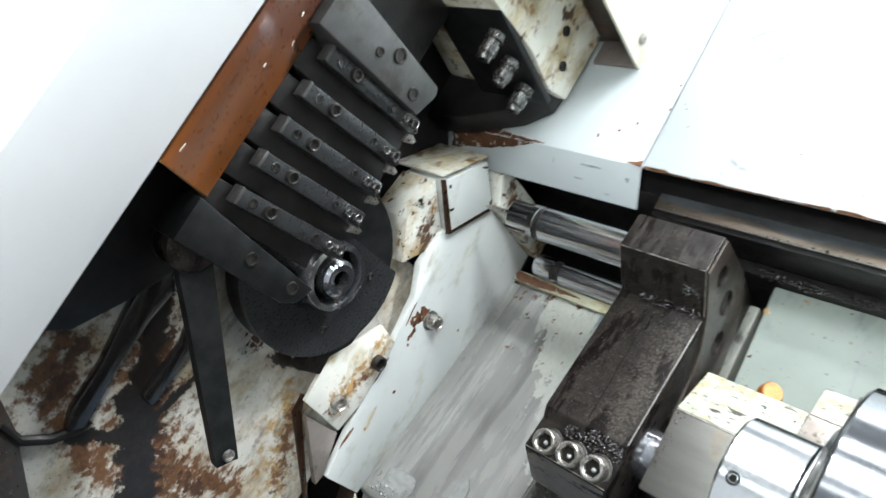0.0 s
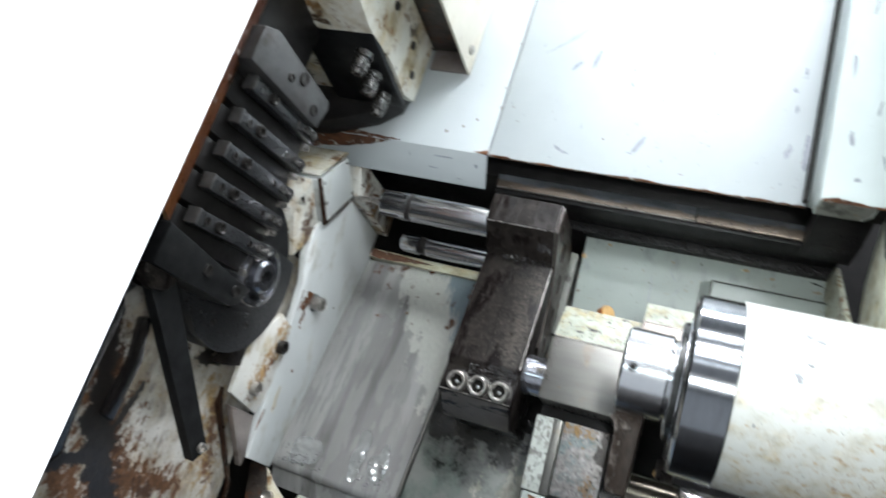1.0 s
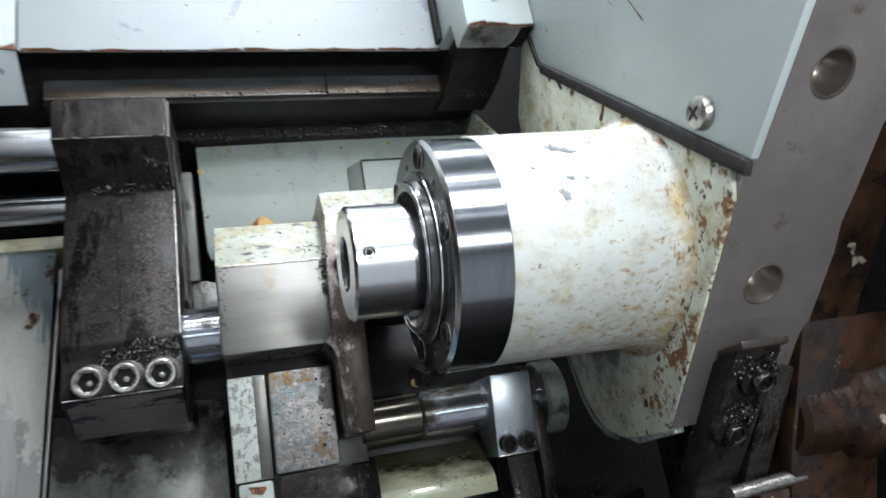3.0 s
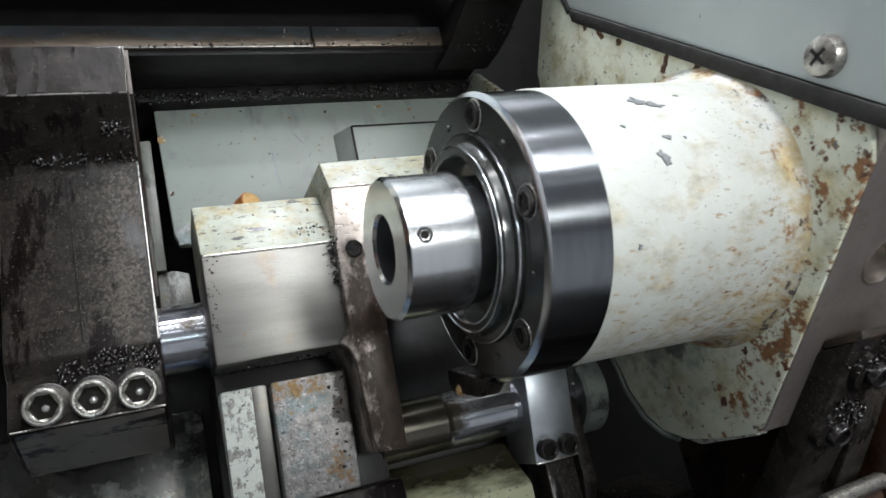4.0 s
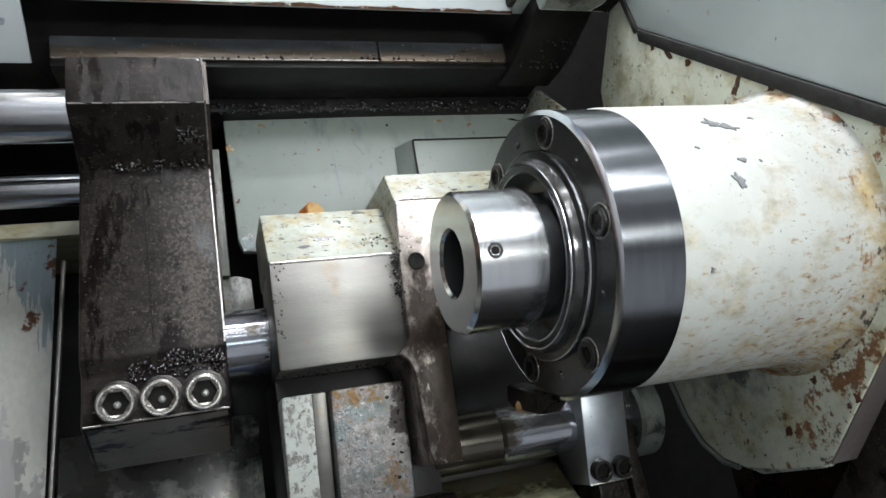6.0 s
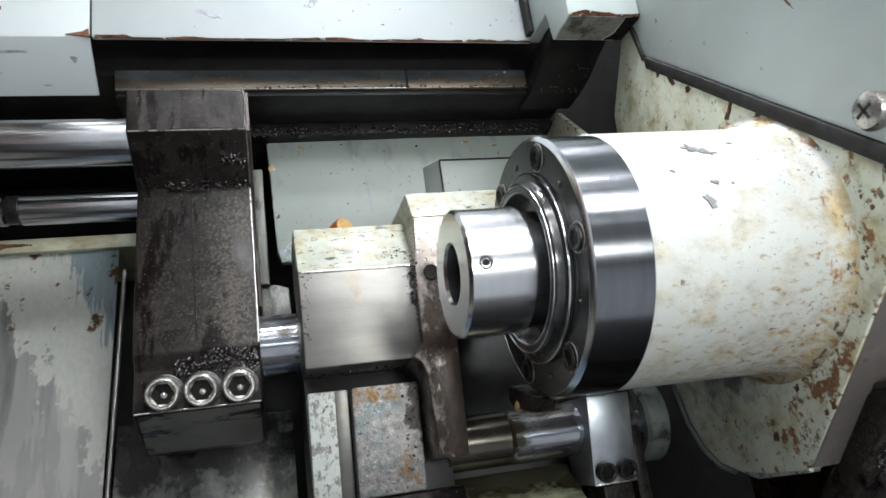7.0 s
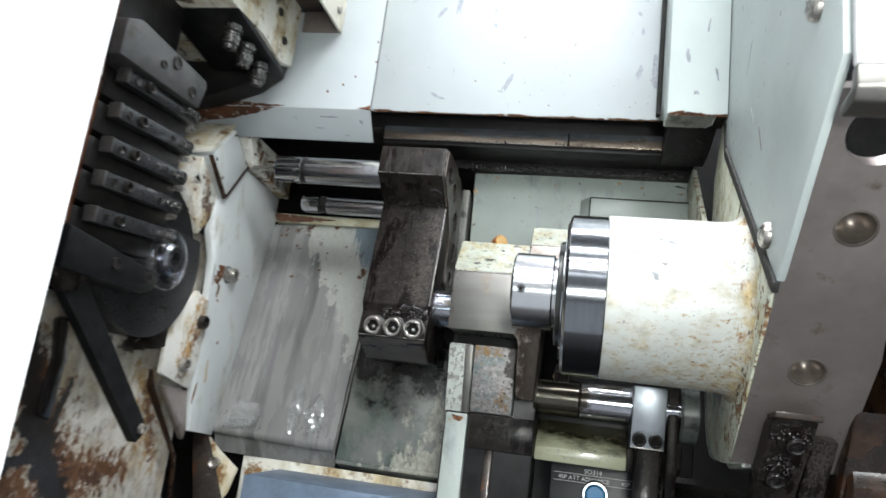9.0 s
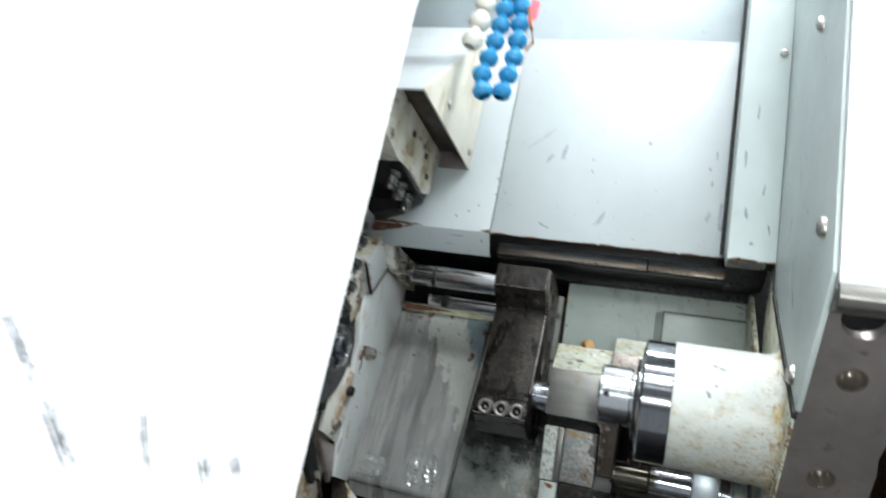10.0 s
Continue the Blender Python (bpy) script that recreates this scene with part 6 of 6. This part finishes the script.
for y, z in ((0.345, 0.2250), (0.385, 0.2220), (0.3985, 0.2060)):
    part("cap_screw", cap_screw((-0.2445, y, z), (1, 0, 0), 0.0032, 0.0012, n=24), m_darkscrew, blk, "dark socket screw")
cb = thing("cover_box", (-0.25, 0.37, 0.28), "white sheet-metal box with rust streaks and a dark underside", "cover")
part("side_sheet", prism([(0.2670, 0.2275), (0.4255, 0.3960), (0.4255, 0.2285)], "x", -0.2132, -0.2110, 0.0004), m_beige, cb, "beige-stained side sheet")
part("slope_sheet", prism([(0.2670, 0.2275), (0.4255, 0.3960), (0.4255, 0.3930), (0.2690, 0.2265)], "x", -0.3300, -0.2134, 0.0004), m_panel, cb, "white sloping top sheet")
part("underside", prism([(0.2860, 0.2465), (0.2880, 0.2485), (0.4250, 0.2485), (0.4250, 0.2465)], "x", -0.3300, -0.2134, 0.0003), m_blued, cb, "black underside with brown stains")
part("back_lip", prism([(0.4225, 0.2285), (0.4250, 0.2285), (0.4250, 0.2460), (0.4225, 0.2460)], "x", -0.2440, -0.2134, 0.0003), m_plate, cb, "grey back lip")
for y, z in ((0.3300, 0.2500), (0.4120, 0.2420)):
    part("screw", pan_screw((-0.2110, y, z), (1, 0, 0), 0.0038, 0.0024), m_screw, cb, "steel screw")


def hose(name, pts, r, mat, label):
    """Jointed coolant hose: ball segments, each with a waist."""
    h = thing(name, pts[0], label, "hose")
    pts = [Vector(p) for p in pts]
    for a, b in zip(pts, pts[1:]):
        L = (b - a).length
        part("segment", turned([(0, r * 0.55), (L * 0.10, r * 0.80), (L * 0.28, r), (L * 0.52, r), (L * 0.72, r * 0.72), (L * 0.80, r * 0.6), (L * 0.98, r * 0.5)], 0, 0, 20, m=along(a, b - a)), mat, h)
    return h


hose("coolant_hose", [(-0.1800, 0.330, 0.2580), (-0.1880, 0.330, 0.2740), (-0.1850, 0.330, 0.2910), (-0.1820, 0.330, 0.3080), (-0.1795, 0.330, 0.3250), (-0.1780, 0.330, 0.3420), (-0.1770, 0.330, 0.3590), (-0.1765, 0.330, 0.3760), (-0.176, 0.330, 0.3930), (-0.176, 0.330, 0.410)], 0.0088, m_blue, "jointed blue plastic coolant hose")
h2 = hose("coolant_hose", [(-0.1690, 0.338, 0.2620), (-0.1660, 0.338, 0.2790), (-0.1630, 0.337, 0.2960), (-0.1620, 0.336, 0.3130), (-0.1620, 0.335, 0.3300), (-0.1630, 0.334, 0.3470), (-0.1640, 0.333, 0.3640), (-0.165, 0.332, 0.3810), (-0.166, 0.331, 0.3980)], 0.0088, m_blue, "jointed blue plastic coolant hose")
part("tag", prism([(-0.1545, 0.3340), (-0.1465, 0.3380), (-0.1455, 0.3560), (-0.1540, 0.3600)], "y", 0.3285, 0.3290, 0.0002), m_pink, h2, "pink plastic tag")
part("wire", tube_along([(-0.156, 0.330, 0.352), (-0.150, 0.329, 0.330), (-0.146, 0.329, 0.314), (-0.151, 0.329, 0.306)], 0.0014, 8), m_brown, h2, "brown twisted wire")
hose("coolant_hose", [(-0.2030, 0.326, 0.3060), (-0.1985, 0.326, 0.3250), (-0.1965, 0.326, 0.3440), (-0.1950, 0.326, 0.3630), (-0.1935, 0.326, 0.3820), (-0.192, 0.326, 0.4010)], 0.0100, m_ivory, "jointed ivory plastic hose beside the blue ones")

# dark clutter past the plate
rb = thing("oily_bracket", (0.095, 0.34, -0.06), "black oily bracket with two bolts below the steel plate", "bracket")
part("body", prism([(0.3120, -0.0335), (0.3290, -0.0350), (0.40, -0.105), (0.40, -0.25), (0.375, -0.25), (0.3600, -0.0825)], "x", 0.0825, 0.1030, 0.0014), m_oily, rb)
part("top_tab", prism([(0.3095, -0.0310), (0.3240, -0.0320), (0.3250, -0.0345), (0.3105, -0.0340)], "x", 0.0830, 0.1040, 0.0006), m_blued, rb, "oily steel tab")
part("side_cheek", prism([(0.3230, -0.0420), (0.3330, -0.0390), (0.40, -0.105), (0.40, -0.22), (0.3700, -0.10)], "x", 0.1032, 0.1150, 0.0014), m_oily, rb, "black oily cheek")
for y, z, x in ((0.3210, -0.0430, 0.0945), (0.3385, -0.0600, 0.0900)):
    part("boss", turned([(-0.001, 0.0), (-0.001, 0.0085), (0.0022, 0.0078), (0.0028, 0.0)], 0, 0, 24, m=along((x, y, z), (0, -0.7156, -0.6985))), m_oily, rb, "greasy boss")
    part("cap_screw", cap_screw((x, y - 0.0018, z - 0.0018), (0, -0.7156, -0.6985), 0.0045, 0.0032, n=24), m_grease, rb, "oily socket cap screw")
crumbs("grease_crust", [(0.0835, 0.102, 0.3130, 0.3200, -0.0440, -0.0350), (0.084, 0.096, 0.3270, 0.3340, -0.0600, -0.0500)], 160, 0.0011, m_grease, rb, 21, "wet black beads of grease")
part("bright_rod", tube_along([(0.092, 0.352, -0.0860), (0.128, 0.352, -0.0845)], 0.0030, 14), m_screw, rb, "bright metal rod")
# near-black casing side, the hollow's shade is in its colour
structure("wall_right_2", box(0.30, 0.31, 0.19, 0.60, -0.40, 0.45, 0), m_void, "near-black inside of the machine casing, coloured as shade")
rw = thing("rusty_casting", (0.16, 0.36, -0.05), "rust-brown oily casting beside the steel plate", "casting")
part("casting_wall", prism([(0.245, 0.10), (0.30, 0.06), (0.40, -0.06), (0.46, -0.20), (0.52, -0.20), (0.52, 0.10)], "x", 0.165, 0.20, 0.003), m_rustdark, rw)
part("boss", turned([(0.122, 0.0), (0.122, 0.0150), (0.124, 0.0175), (0.146, 0.0185), (0.150, 0.0225), (0.166, 0.0240)], 0.350, -0.060, 40), m_rustdark, rw, "round rusty boss")
part("rib", prism([(0.318, -0.026), (0.332, -0.030), (0.372, -0.075), (0.400, -0.150), (0.376, -0.150), (0.345, -0.075)], "x", 0.120, 0.166, 0.0025), m_rustdark, rw, "rusty rib")
part("lower_rib", prism([(0.352, -0.088), (0.372, -0.084), (0.400, -0.130), (0.380, -0.150)], "x", 0.106, 0.166, 0.0025), m_rustdark, rw, "rusty lower rib")

# room round the machine
structure("workshop_wall", box(-2.6, 2.6, -2.62, -2.6, -0.9, 2.2, 0), m_room, "plain grey workshop wall")
structure("workshop_wall_2", box(-2.62, -2.6, -2.6, 0.75, -0.9, 2.2, 0), m_room, "plain grey workshop wall")
structure("workshop_wall_3", box(2.6, 2.62, -2.6, 0.75, -0.9, 2.2, 0), m_room, "plain grey workshop wall")
structure("workshop_wall_4", box(-2.6, 2.6, 0.75, 0.77, -0.9, 2.2, 0), m_room, "plain grey workshop wall behind the machine")
structure("ceiling", box(-2.6, 2.6, -2.6, 0.75, 2.2, 2.22, 0), m_room, "plain workshop ceiling", "ceiling")
structure("workshop_floor", box(-2.6, 2.6, -2.6, 0.75, -0.92, -0.9, 0), m_room, "plain workshop floor", "floor")
structure("machine_base", box(-0.42, 0.30, 0.16, 0.60, -0.899, -0.411, 0.004), m_upper, "grey enamelled base of the machine", "base")
